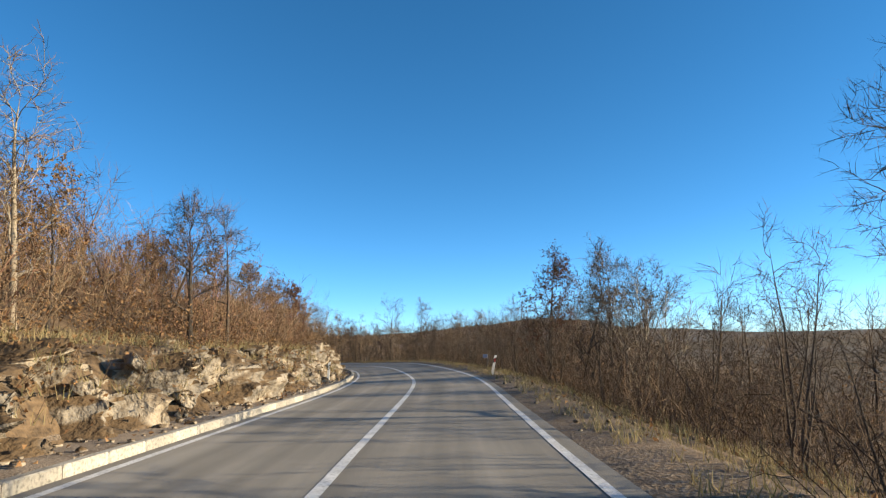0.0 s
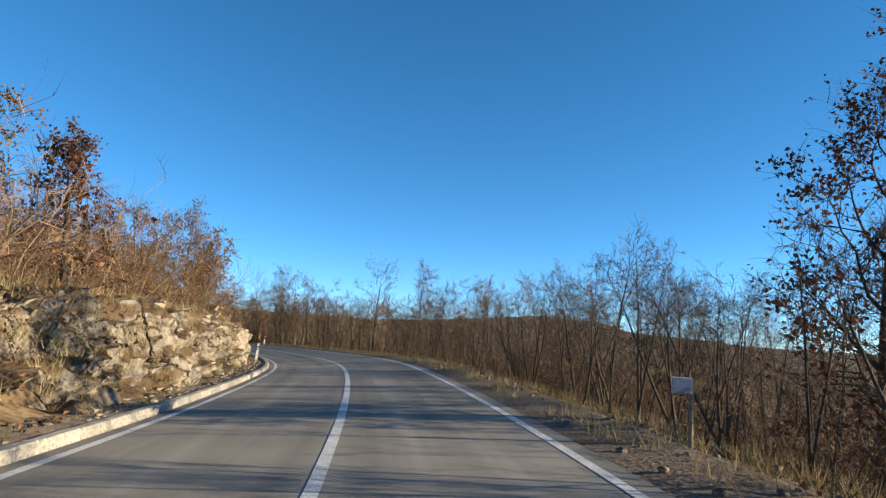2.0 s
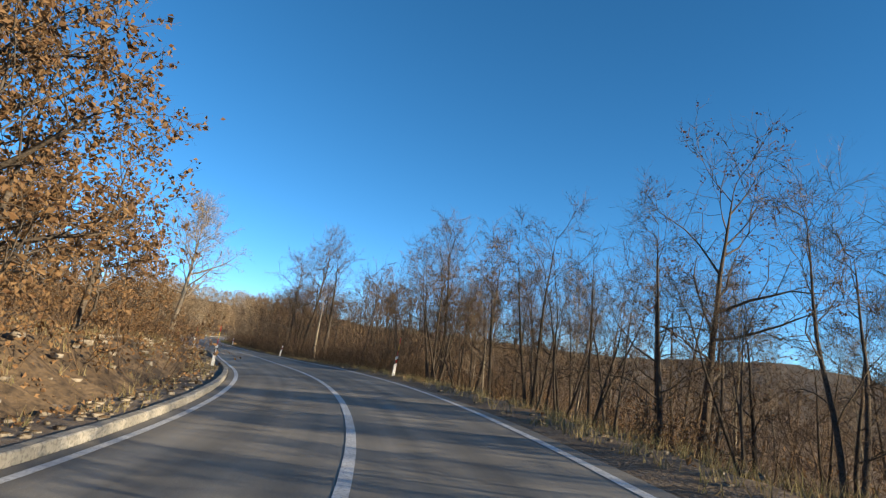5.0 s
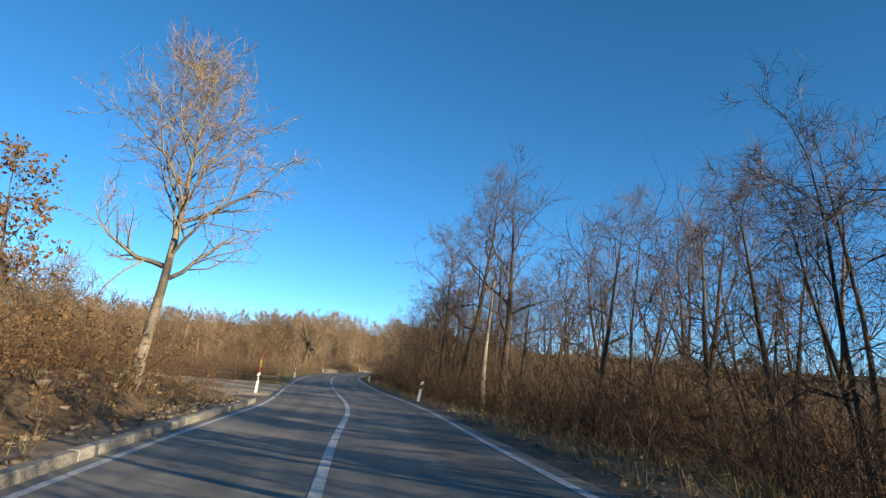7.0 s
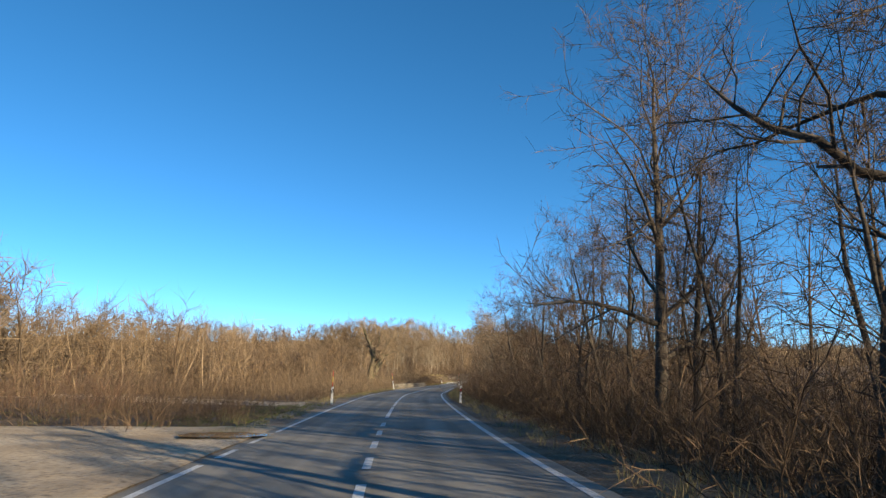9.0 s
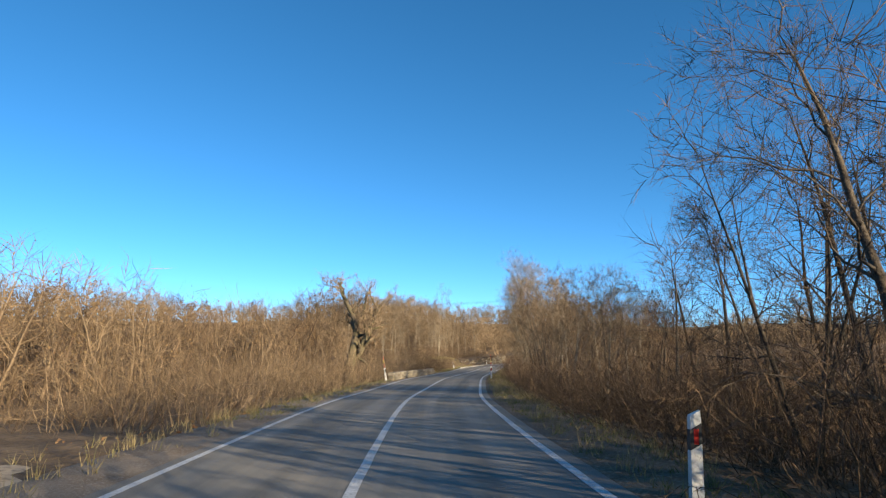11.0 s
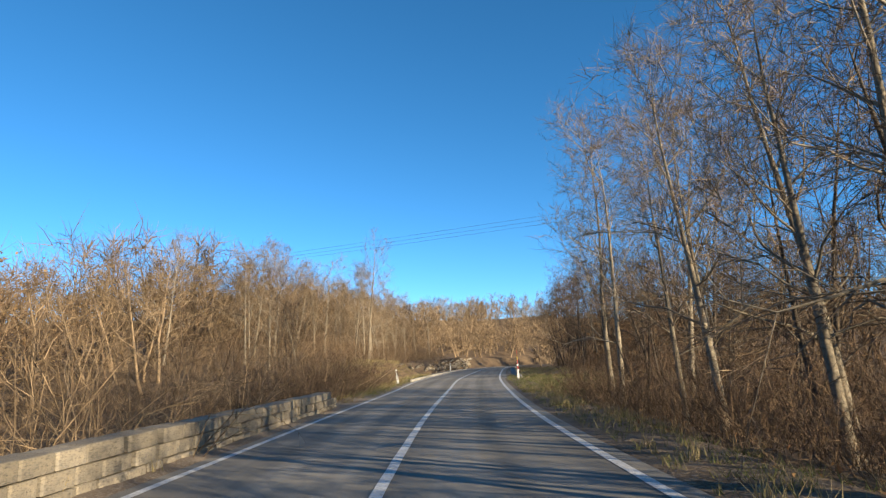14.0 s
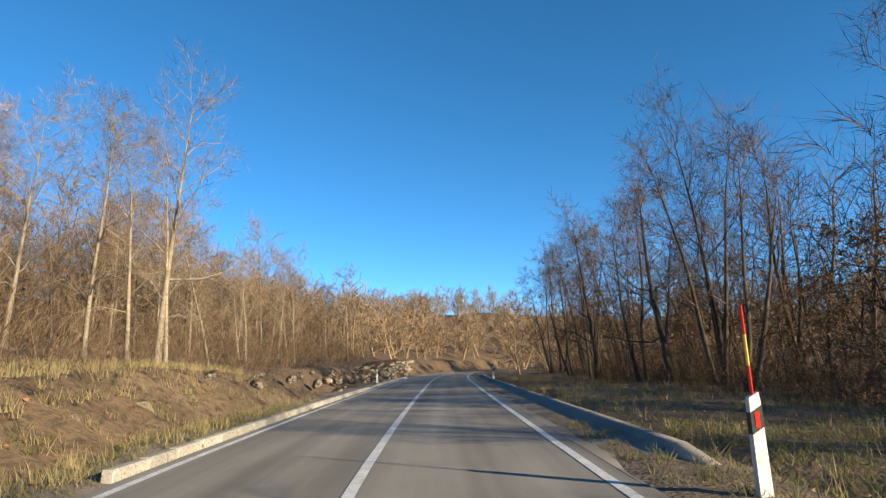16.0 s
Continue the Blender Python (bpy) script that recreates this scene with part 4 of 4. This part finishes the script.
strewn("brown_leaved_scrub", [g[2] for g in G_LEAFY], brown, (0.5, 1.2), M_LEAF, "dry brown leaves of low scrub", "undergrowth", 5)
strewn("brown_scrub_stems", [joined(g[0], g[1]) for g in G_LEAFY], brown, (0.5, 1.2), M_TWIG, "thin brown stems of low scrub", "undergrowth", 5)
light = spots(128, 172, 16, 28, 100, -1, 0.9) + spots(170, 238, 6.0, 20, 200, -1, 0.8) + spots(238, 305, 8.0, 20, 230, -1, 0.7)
# paler twig colour stands in for part of the sunlight on this half
strewn("sunlit_scrub", G_THICK, light[::2], (0.75, 1.25), M_LITTWIG, "tangled leafless scrub coloured sunlit tan", "undergrowth", 2)
strewn("brown_scrub", G_THICK, light[1::2], (0.75, 1.25), M_TWIG, "tangled brown leafless scrub in the sun", "undergrowth", 8)
thick = spots(-14, 68, 6.2, 17, 330, -1, 0.55)
strewn("bank_thicket", G_TALL, thick[::2], (0.8, 1.3), M_LITTWIG, "tan leafless brush above the rock cutting", "undergrowth", 19)
strewn("bank_brush", G_TALL, thick[1::2], (0.8, 1.3), M_REDTWIG, "reddish brown leafless brush above the rock cutting", "undergrowth", 20)
strewn("bank_wood", G_COPSE, spots(-12, 66, 7.5, 20, 130, -1, 1.0, 1.0), (0.6, 1.05), M_TWIG, "leafless brown saplings above the rock cutting", "woods", 17)
far_l = spots(-30, 112, 20, 45, 60, -1, 1.6, 1.0) + spots(172, 238, 13, 40, 240, -1, 1.3, 1.1) + spots(236, 350, 15, 34, 190, -1, 1.3, 1.1)
leafy_spots = [p for p in far_l[3::4] if along(p[0], p[1])[1][0] < -17]
sunny = spots(104, 190, 22, 40, 170, -1, 1.6, 1.0) + spots(240, 330, 17, 30, 150, -1, 1.5, 1.0)
strewn("sunlit_wood", G_ROUND, sunny, (1.0, 1.7), M_LITTWIG, "round-headed leafless tan trees in the sun", "woods", 14)
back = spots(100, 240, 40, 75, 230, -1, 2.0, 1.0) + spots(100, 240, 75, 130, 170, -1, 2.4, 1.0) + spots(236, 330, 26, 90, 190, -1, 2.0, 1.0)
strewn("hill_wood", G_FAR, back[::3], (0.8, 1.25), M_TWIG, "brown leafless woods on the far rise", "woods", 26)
strewn("hill_wood", G_FAR, [p for i, p in enumerate(back) if i % 3], (0.8, 1.25), M_LITTWIG, "tan leafless woods on the far rise", "woods", 27)
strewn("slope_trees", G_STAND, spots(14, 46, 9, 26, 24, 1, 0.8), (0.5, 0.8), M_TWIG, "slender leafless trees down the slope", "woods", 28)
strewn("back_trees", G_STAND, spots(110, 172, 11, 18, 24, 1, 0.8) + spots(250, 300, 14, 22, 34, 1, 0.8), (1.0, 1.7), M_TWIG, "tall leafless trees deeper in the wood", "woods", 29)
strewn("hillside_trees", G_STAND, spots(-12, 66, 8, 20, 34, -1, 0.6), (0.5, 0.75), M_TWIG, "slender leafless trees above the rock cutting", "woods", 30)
strewn("far_wood_left", G_COPSE, far_l[::2], (0.9, 1.65), M_LITTWIG, "leafless tan woods in the sun", "woods", 3)
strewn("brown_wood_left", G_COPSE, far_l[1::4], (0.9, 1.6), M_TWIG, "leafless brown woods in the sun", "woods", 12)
strewn("leafy_wood_left", [g[2] for g in G_BROWN], leafy_spots, (0.9, 1.6), M_TANLEAF, "dry tan leaves hanging in the woods", "woods", 13)
strewn("leafy_wood_stems", [joined(g[0], g[1]) for g in G_BROWN], leafy_spots, (0.9, 1.6), M_TWIG, "brown stems of the leafy woods", "woods", 13)
far_r = spots(-30, 46, 13, 60, 210, 1, 1.6, 1.3) + spots(46, 110, 12, 40, 170, 1, 1.5, 1.3) + spots(232, 350, 26, 40, 50, 1, 1.6, 1.0)
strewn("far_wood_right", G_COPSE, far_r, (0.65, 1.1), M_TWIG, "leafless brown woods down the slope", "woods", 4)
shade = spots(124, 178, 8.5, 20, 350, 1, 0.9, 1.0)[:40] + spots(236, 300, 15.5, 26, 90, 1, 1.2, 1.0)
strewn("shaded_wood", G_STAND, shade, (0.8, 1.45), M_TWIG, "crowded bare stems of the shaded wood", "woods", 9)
strewn("low_wood", G_STAND, spots(170, 236, 9, 13, 22, 1, 1.1, 1.0), (0.5, 0.9), M_TWIG, "low crowded bare stems below the road", "woods", 15)
end = [(-150 + RNG.uniform(-75, 60), 335 + RNG.uniform(-40, 50)) for _ in range(130)]
end = [(x, y, float(ground(x, y)[0])) for x, y in end if abs(float(along(x, y)[1][0])) > 7] + spots(290, 385, 8, 30, 50, -1, 1.8) + spots(292, 385, 8, 26, 30, 1, 1.8)
end += [(x, y, float(ground(x, y)[0])) for x, y in ((RNG.uniform(-125, -40), RNG.uniform(315, 400)) for _ in range(80))]
end += [(x, y, float(ground(x, y)[0])) for x, y in ((RNG.uniform(-270, -70), RNG.uniform(290, 400)) for _ in range(480)) if abs(float(along(x, y)[1][0])) > 14]
strewn("far_wood_ahead", G_FAR, end, (1.1, 1.8), M_LITTWIG, "leafless tan woods beyond the bend", "woods", 6)
scatter(SCRUB, 235, 242.5, 4.5, 8, 10, (0.7, 1.15), -1, 0.8)


# ---- rock cutting ----
def cells(x, y, z):
    """A blocky rock relief: a height for each block, and how near a crack is."""
    d, p = noise.voronoi(Vector((x, y, z)))
    return noise.cell(p[0] * 3.7), min(1.0, (d[1] - d[0]) * 4.0)


def rock_face(name, s0, s1, step, label):
    ss = np.arange(s0, s1, step)
    n = 30
    verts, faces = [], []
    for s in ss:
        h = float(table(s, ROCK_H)) * (1.0 + 0.28 * rough(s * 0.33, 4.0) + 0.16 * rough(s * 1.1, 9.0))
        wave = 0.45 * rough(s * 0.24, 2.0) + 0.2 * rough(s * 0.8, 7.0)
        end = float(smooth(s0, s0 + 4, s) * (1 - smooth(s1 - 3, s1, s)))
        for j in range(n):
            v = j / (n - 5)
            if v <= 1:
                a, z = 4.1 + 1.1 * v**1.2, h * v
            else:
                k = (v - 1) * (n - 5) / 4
                a, z = 5.2 + 1.9 * k, h * (1 + 0.06 * k) - 0.3 * k * k
            u, w = s + 0.55 * z + 0.5 * rough(s * 0.4, z * 0.6, 5), z - 0.3 * s          # slabs dip along the road
            b, c = cells(u * 0.42, w * 0.62, a * 0.3)
            b2, c2 = cells(u * 1.1 + 9, w * 1.3, a * 0.9)
            b3, c3 = cells(u * 2.6 + 3, w * 2.4, a * 2.0)
            knob = noise.fractal(Vector((s * 0.9, z * 1.3, a)), 0.7, 2.1, 5)
            bump = wave + (1.05 * (b - 0.4) * c + 0.5 * (b2 - 0.4) * c2 + 0.15 * (b3 - 0.4) * c3 + 0.26 * knob) * (0.4 + 0.6 * end)
            edge = min(1.0, v * 4, (n - 1 - j) * 0.5)
            verts.append(at(s, -(a - bump * edge * (1.0 if v <= 1 else 0.3)), z + 0.22 * bump * edge + 0.02 - 0.7 * (1 - end)))
    for i in range(len(ss) - 1):
        for j in range(n - 1):
            a = i * n + j
            faces.append((a, a + n, a + n + 1, a + 1))
    me = mesh(name, verts, faces, M_ROCK, True)
    me.set_sharp_from_angle(angle=radians(38))
    return tagged(new(name, me), label, "rock face", kind="structure")


def boulder(seed, sub=2):
    """An angular stone about one metre across."""
    rng = random.Random(seed)
    bm = bmesh.new()
    bmesh.ops.create_icosphere(bm, subdivisions=sub, radius=0.5)
    cuts = [(gauss(rng).normalized(), rng.uniform(0.26, 0.42)) for _ in range(9)]
    off = gauss(rng) * 5
    for v in bm.verts:
        v.co *= 1 + 0.35 * noise.noise(v.co * 1.8 + off)
        for nrm, dist in cuts:
            k = v.co.dot(nrm) - dist
            if k > 0:
                v.co -= nrm * k
        v.co.z *= 0.8
    me = bpy.data.meshes.new("rock")
    bm.to_mesh(me)
    bm.free()
    me.materials.append(M_ROCK)
    me.polygons.foreach_set("use_smooth", [True] * len(me.polygons))
    me.set_sharp_from_angle(angle=radians(24))
    return me


STONES = [boulder(200 + i, 2 if i < 3 else 3) for i in range(7)]


def rocks(parent, s0, s1, count, seed, big=0.9):
    rng = np.random.default_rng(seed)
    for i in range(count):
        s = rng.uniform(s0, s1)
        u = rng.uniform() 
        a = 4.15 + 1.25 * u
        h = float(table(s, ROCK_H))
        p = at(s, -a, max(0.0, h * (a - 4.25) / 1.1) * rng.uniform(0.8, 1.0))
        k = rng.uniform(0.3, big) * (1.15 - 0.5 * u)
        ob = part("rock", STONES[rng.integers(7)], parent)
        ob.matrix_basis = pose(*p, rng.uniform(-40, 40), rng.uniform(-40, 40), rng.uniform(0, 360)) @ Matrix.Diagonal((k, k * rng.uniform(0.6, 1), k * rng.uniform(0.6, 1.1), 1))


face = rock_face("rock_face_1", -14, 75, 0.13, "pale weathered limestone road cutting with cracks and ledges")
rocks(face, -10, 73, 85, 3, 1.0)
face2 = rock_face("rock_face_2", 284, 318, 0.3, "white limestone outcrop above the road bend")
rocks(face2, 254, 312, 50, 4, 0.8)


def loose(name, seed, count, s0, s1, a0, a1, side, size, label):
    """Small stones past counting."""
    rng = np.random.default_rng(seed)
    woods = []
    for i in range(4):
        bm = bmesh.new()
        bmesh.ops.create_icosphere(bm, subdivisions=1, radius=0.5)
        for v in bm.verts:
            v.co = v.co * (0.7 + 0.6 * rng.uniform())
            v.co.z *= 0.7
        w = Wood()
        w.v, w.f = [v.co.copy() for v in bm.verts], [tuple(v.index for v in f.verts) for f in bm.faces]
        bm.free()
        woods.append(w)
    s, d = rng.uniform(s0, s1, count), rng.uniform(a0, a1, count) * side
    places = []
    for q, e in zip(s, d):
        p = at(q, e, verge_up(q, e) if abs(e) < 4.6 else 0)
        z = p[2] if abs(e) < 4.6 else float(ground(p[0], p[1])[0])
        places.append((p[0], p[1], z + 0.06))
    strewn(name, woods, places, size, M_ROCK, label, "stones", seed)


loose("loose_stones", 21, 1300, -12, 122, 3.5, 5.0, -1, (0.04, 0.22), "small loose limestone stones below the rock face")
loose("loose_stones", 22, 500, 10, 125, 3.4, 5.6, 1, (0.04, 0.16), "small loose stones on the verge")
loose("loose_stones", 23, 260, 62, 124, 4.4, 8.5, -1, (0.08, 0.34), "limestone stones scattered over the leafy bank")

# ---- kerbs ----
KERB_STONE = box_mesh("kerb_stone", 0.17, 0.985, 0.34, M_KERB, 0.018)


def kerb(name, s0, s1, d, label):
    top = tagged(new(name), label, "kerb", kind="structure")
    s = s0
    while s < s1:
        p = at(s, d, -0.2)
        ob = part("kerb_stone", KERB_STONE, top)
        ob.matrix_basis = pose(*p, 0, 0, heading(s) + random.uniform(-0.4, 0.4))
        s += 1.0
    return top


kerb("kerb_1", -14, 122, -3.2, "row of weathered concrete kerb stones")
kerb("kerb_2", 246, 300, -3.2, "row of pale concrete kerb stones")

# a drain channel beside the meadow
tagged(new("drain_channel", strip("drain_channel", np.arange(244, 300, 1.0), [3.06, 3.3, 3.7, 4.0, 4.12, 4.3, 4.34], lambda s, d: float(np.interp(d, [3.06, 3.3, 3.7, 4.0, 4.12, 4.3, 4.34], [0.004, -0.01, 0.0, 0.03, 0.13, 0.13, -0.1])) - 0.25 * float(1 - smooth(244, 246, s)) * float(smooth(3.06, 3.5, d)), M_ASPHALT, True)),
       "dark asphalt drain channel with a raised edge", "drain", kind="structure")

# ---- lay-by, track and puddle ----
def layby_up(s, d):
    return 0.05 + 0.02 * rough(s * 0.8, d * 0.8) - 0.22 * float(smooth(11.5, 13, abs(d))) - 0.3 * float(1 - smooth(124, 128, s)) - 0.2 * float(smooth(144, 148, s)) - 0.03 * float(1 - smooth(3.1, 3.4, abs(d)))


tagged(new("lay_by", strip("lay_by", np.arange(121, 149.5, 0.5), [-13, -12, -11, -9, -7, -5.5, -4.4, -3.7, -3.3, -3.07], layby_up, M_PALE)),
       "pale dusty gravel lay-by open to the road", "lay-by", kind="structure")
_v, _f = [], []
for _i in range(32):
    _d = -3.1 - _i * 1.2
    for _w in (-2.2, -1.1, 0, 1.1, 2.2):
        _p = at(162 + 0.004 * (_d + 3)**2 + _w, _d)
        _g = max(float(ground(_p[0], _p[1])[0]), float(_p[2]) - 0.3)
        _v.append((_p[0], _p[1], _g + 0.06 - 0.05 * abs(_w) / 2.2))
    if _i:
        _f += [((_i - 1) * 5 + k, (_i - 1) * 5 + k + 1, _i * 5 + k + 1, _i * 5 + k) for k in range(4)]
tagged(new("track", mesh("track", _v, _f, M_PALE, True)), "pale gravel track joining the road", "track", kind="structure")
_v = [(0, 0, 0)]
for _i in range(40):
    _a = 2 * math.pi * _i / 40
    _r = 1 + 0.28 * rough(2 * math.cos(_a), 2 * math.sin(_a), 3) + 0.12 * rough(5 * math.cos(_a), 5 * math.sin(_a), 1)
    _v.append((1.1 * _r * math.cos(_a), 0.75 * _r * math.sin(_a), 0))
puddle = tagged(new("puddle", mesh("puddle", _v, [(0, i, i % 40 + 1) for i in range(1, 41)], M_WATER)), "shallow puddle of still water on the gravel", "puddle")
puddle.matrix_basis = pose(*at(141.5, -3.8, 0.085), 0, 0, heading(140))


# ---- roadside posts ----
def prism(name, rows, material):
    """Rings of four corners one over another: (z, half width, half depth, slant)."""
    v, f = [], []
    for z, x, y, k in rows:
        v += [(-x, -y, z - k), (x, -y, z + k), (x, y, z + k), (-x, y, z - k)]
    for i in range(len(rows) - 1):
        f += [(4 * i + j, 4 * i + (j + 1) % 4, 4 * i + 4 + (j + 1) % 4, 4 * i + 4 + j) for j in range(4)]
    o = 4 * (len(rows) - 1)
    f += [(3, 2, 1, 0), (o, o + 1, o + 2, o + 3)]
    return mesh(name, v, f, material)


def rod(name, z0, z1, r, material):
    w = Wood()
    w.tube([Vector((0, 0, z0)), Vector((0, 0, z1)), Vector((0, 0, z1 + 0.004))], [r, r, 0], 6)
    return mesh(name, w.v, w.f, material)


BODY = prism("body", [(-0.25, 0.062, 0.045, 0), (0.0, 0.062, 0.045, 0), (0.88, 0.055, 0.038, 0.0), (0.93, 0.05, 0.03, 0.025)], M_WHITE)
BAND = prism("band", [(0.60, 0.0605, 0.0435, 0.035), (0.80, 0.0585, 0.0415, 0.035)], M_BLACK)
REFLECT_R = box_mesh("reflector", 0.05, 0.006, 0.15, M_RED, 0.002)
REFLECT_W = box_mesh("reflector", 0.05, 0.006, 0.13, M_WHITE, 0.002)
ROD_1, ROD_2, ROD_3 = rod("rod_red", 0.85, 1.2, 0.017, M_RED), rod("rod_yellow", 1.2, 1.5, 0.017, M_YELLOW), rod("rod_red", 1.5, 1.78, 0.017, M_RED)


def post(s, d, pole, tip=(0, 0)):
    """A white delineator post with a dark band and reflector, with or without a snow pole."""
    label = ("white roadside post with a red and yellow snow pole" if pole else
             "leaning white roadside post with a dark band" if abs(tip[0]) + abs(tip[1]) > 6 else "white roadside post with a dark band and reflector")
    top = tagged(new("roadside_post"), label, "post", "roadside posts")
    part("body", BODY, top)
    part("band", BAND, top, "black band")
    part("reflector", REFLECT_R if d > 0 else REFLECT_W, top, "red reflector" if d > 0 else "white reflector", pose(0, -0.044, 0.625))
    if pole:
        part("rod_lower", ROD_1, top, "red rod")
        part("rod_middle", ROD_2, top, "yellow rod")
        part("rod_upper", ROD_3, top, "red rod")
    p = at(s, d, verge_up(s, d) if abs(d) < 4.6 else 0)
    z = max(float(p[2]), float(ground(p[0], p[1])[0])) - 0.02
    top.matrix_basis = pose(p[0], p[1], z, tip[0], tip[1], heading(s))


post(30.6, -4.0, False, (0, 5))
post(64.3, -3.63, True, (0, 4))
post(98.8, -3.7, True, (0, 3))
post(30.2, 3.75, False, (0, 13))
post(98.6, 4.1, True, (0, 5))
post(128.1, 3.5, False, (0, 9))
post(128.1, -3.75, True, (0, 3))
post(160.2, -3.45, True, (0, 1))
post(160.2, 3.5, False, (0, 2))
post(199.2, -3.95, True, (0, -8))
post(200.7, 3.5, True, (0, -1))
post(242.5, -3.65, False, (0, -9))
post(243.3, 3.95, True, (0, -1))
post(285, 4.6, True, (0, 0))
post(282, -3.7, False, (0, 0))
stake = tagged(new("stake"), "thin wooden stake with a small blue plate", "stake")
part("plate", box_mesh("plate", 0.25, 0.014, 0.19, M_BLUE, 0.003), stake, "small slate-blue plate", pose(-0.14, -0.04, 0.97))
part("plate_edge", box_mesh("plate_edge", 0.264, 0.01, 0.204, M_WHITE, 0.003), stake, "white edge of the plate", pose(-0.14, -0.034, 0.963))
part("shaft", rod("shaft", -0.3, 1.16, 0.03, M_PALEBARK), stake)
_p = at(35.8, 4.5, 0.0)
stake.matrix_basis = pose(_p[0], _p[1], float(_p[2]) - 0.32, 0, 1.5, 0)

# ---- stone parapet over the culvert ----
BLOCK = box_mesh("stone_block", 1, 1, 1, M_BLOCK, 0.045)
parapet = tagged(new("parapet_wall"), "low parapet of rough limestone blocks beside the road", "wall")
rng = random.Random(9)
for course, (z0, h, deep) in enumerate(((-0.25, 0.42, 0.42), (0.17, 0.22, 0.40), (0.39, 0.23, 0.46))):
    s = 199.7 + (0.0, 0.22, 0.05)[course]
    while s < 224.2 - (0, 0.0, 0.9)[course]:
        ln = rng.uniform(0.4, 0.75) * (1.35 if course == 2 else 1)
        ln = min(ln, 224.4 - s)
        gap = 0.16 if any(abs(s + ln - g) < 0.35 for g in (204.2, 211.6, 219.6)) else 0.015
        p = at(s + ln / 2, -3.72, z0 - 0.06)
        ob = part("stone_block", BLOCK, parapet)
        ob.matrix_basis = pose(*p, rng.uniform(-0.8, 0.8), rng.uniform(-0.8, 0.8), heading(s) + rng.uniform(-1, 1)) @ Matrix.Diagonal((deep + rng.uniform(-0.03, 0.03), ln - gap, h - 0.014 + rng.uniform(-0.01, 0.012), 1))
        s += ln + gap * 0.5

# ---- wires over the road ----
for k in range(3):
    w = Wood()
    pts = []
    for i in range(25):
        u = i / 24
        pts.append(Vector((-215 + 190 * u, 188.6 + 24.5 * u + 1.0 * k, 10.5 - 6.0 * u * (1 - u))))
    w.tube(pts, [0.007] * 25, 3)
    tagged(new("overhead_wire", mesh("overhead_wire", w.v, w.f, M_WIRE)), "thin dark overhead wire crossing the road", "wire", "overhead wires")


# ---- grass and fallen leaves ----
def tufts(name, seed, zones, material, label, high=(0.12, 0.34)):
    """Tufts of narrow blades; zones: (s0, s1, a0, a1, side, count)."""
    rng = np.random.default_rng(seed)
    vs = []
    for s0, s1, a0, a1, side, count in zones:
        s, a = rng.uniform(s0, s1, count), rng.uniform(a0, a1, count)
        for q, e in zip(s, a):
            p = at(q, e * side)
            z = float(p[2]) + verge_up(q, e * side) if e < 4.7 else float(ground(p[0], p[1])[0])
            if side < 0 and q < 64 and 4.2 < e < 7.0:
                z = float(p[2]) + float(table(q, ROCK_H)) * min(1.0, (e - 4.1) / 1.1)
            for b in range(9):
                r, t = rng.normal(size=2) * 0.07, rng.uniform(0, 6.283)
                h, l = rng.uniform(*high), rng.normal(size=2) * 0.09
                o = np.array((p[0] + r[0], p[1] + r[1], z - 0.02))
                w = np.array((math.cos(t), math.sin(t), 0)) * 0.008
                vs += [o - w, o + w, o + (l[0], l[1], h)]
    v = np.array(vs)
    return tagged(new(name, mesh(name, v, np.arange(len(v)).reshape(-1, 3), material)), label, "grass", kind="stuff")


tufts("dry_grass", 31, [(-8, 120, 3.5, 7.5, 1, 2300), (-10, 64, 4.3, 8.5, -1, 2000), (62, 124, 3.6, 8, -1, 500), (120, 232, 3.4, 4.8, 1, 600), (160, 250, 3.4, 6, -1, 500), (228, 290, 4.5, 14, 1, 900), (236, 262, 3.6, 9.5, -1, 1300)], M_GRASS,
      "dry straw-coloured grass on the verges")
tufts("green_grass", 32, [(228, 250, 3.3, 9, 1, 1900), (226, 290, 4.4, 14, 1, 2200), (230, 258, 3.2, 5.5, -1, 1200), (160, 228, 3.3, 4.8, 1, 700), (170, 200, 3.3, 4.6, -1, 250), (128, 158, 10, 15, -1, 400), (142, 160, 3.4, 8, -1, 900), (28, 48, 3.6, 5.5, -1, 80)], M_GREEN,
      "short greenish winter grass", (0.06, 0.16))


def litter(name, seed, zones, label):
    rng = random.Random(seed)
    w = Wood()
    for s0, s1, a0, a1, side, count in zones:
        for _ in range(count):
            q, e = rng.uniform(s0, s1), rng.uniform(a0, a1)
            p = at(q, e * side)
            z = float(p[2]) + verge_up(q, e * side) if e < 4.7 else float(ground(p[0], p[1])[0])
            if side < 0 and q < 64 and 4.2 < e < 7.0:
                z = float(p[2]) + float(table(q, ROCK_H)) * min(1.0, (e - 4.1) / 1.1)
            w.leaf(Vector((p[0], p[1], z + 0.03)), rng.uniform(0.06, 0.13), rng)
    return tagged(new(name, mesh(name, w.v, w.f, M_LITTER)), label, "leaves", kind="stuff")


litter("fallen_leaves", 41, [(-10, 64, 3.6, 9, -1, 2200), (62, 124, 4.0, 9, -1, 6000), (0, 120, 4, 8, 1, 1600), (124, 230, 4, 8, 1, 900), (228, 290, 4.6, 14, 1, 900), (166, 250, 4, 7, -1, 500)], "dry brown fallen leaves")
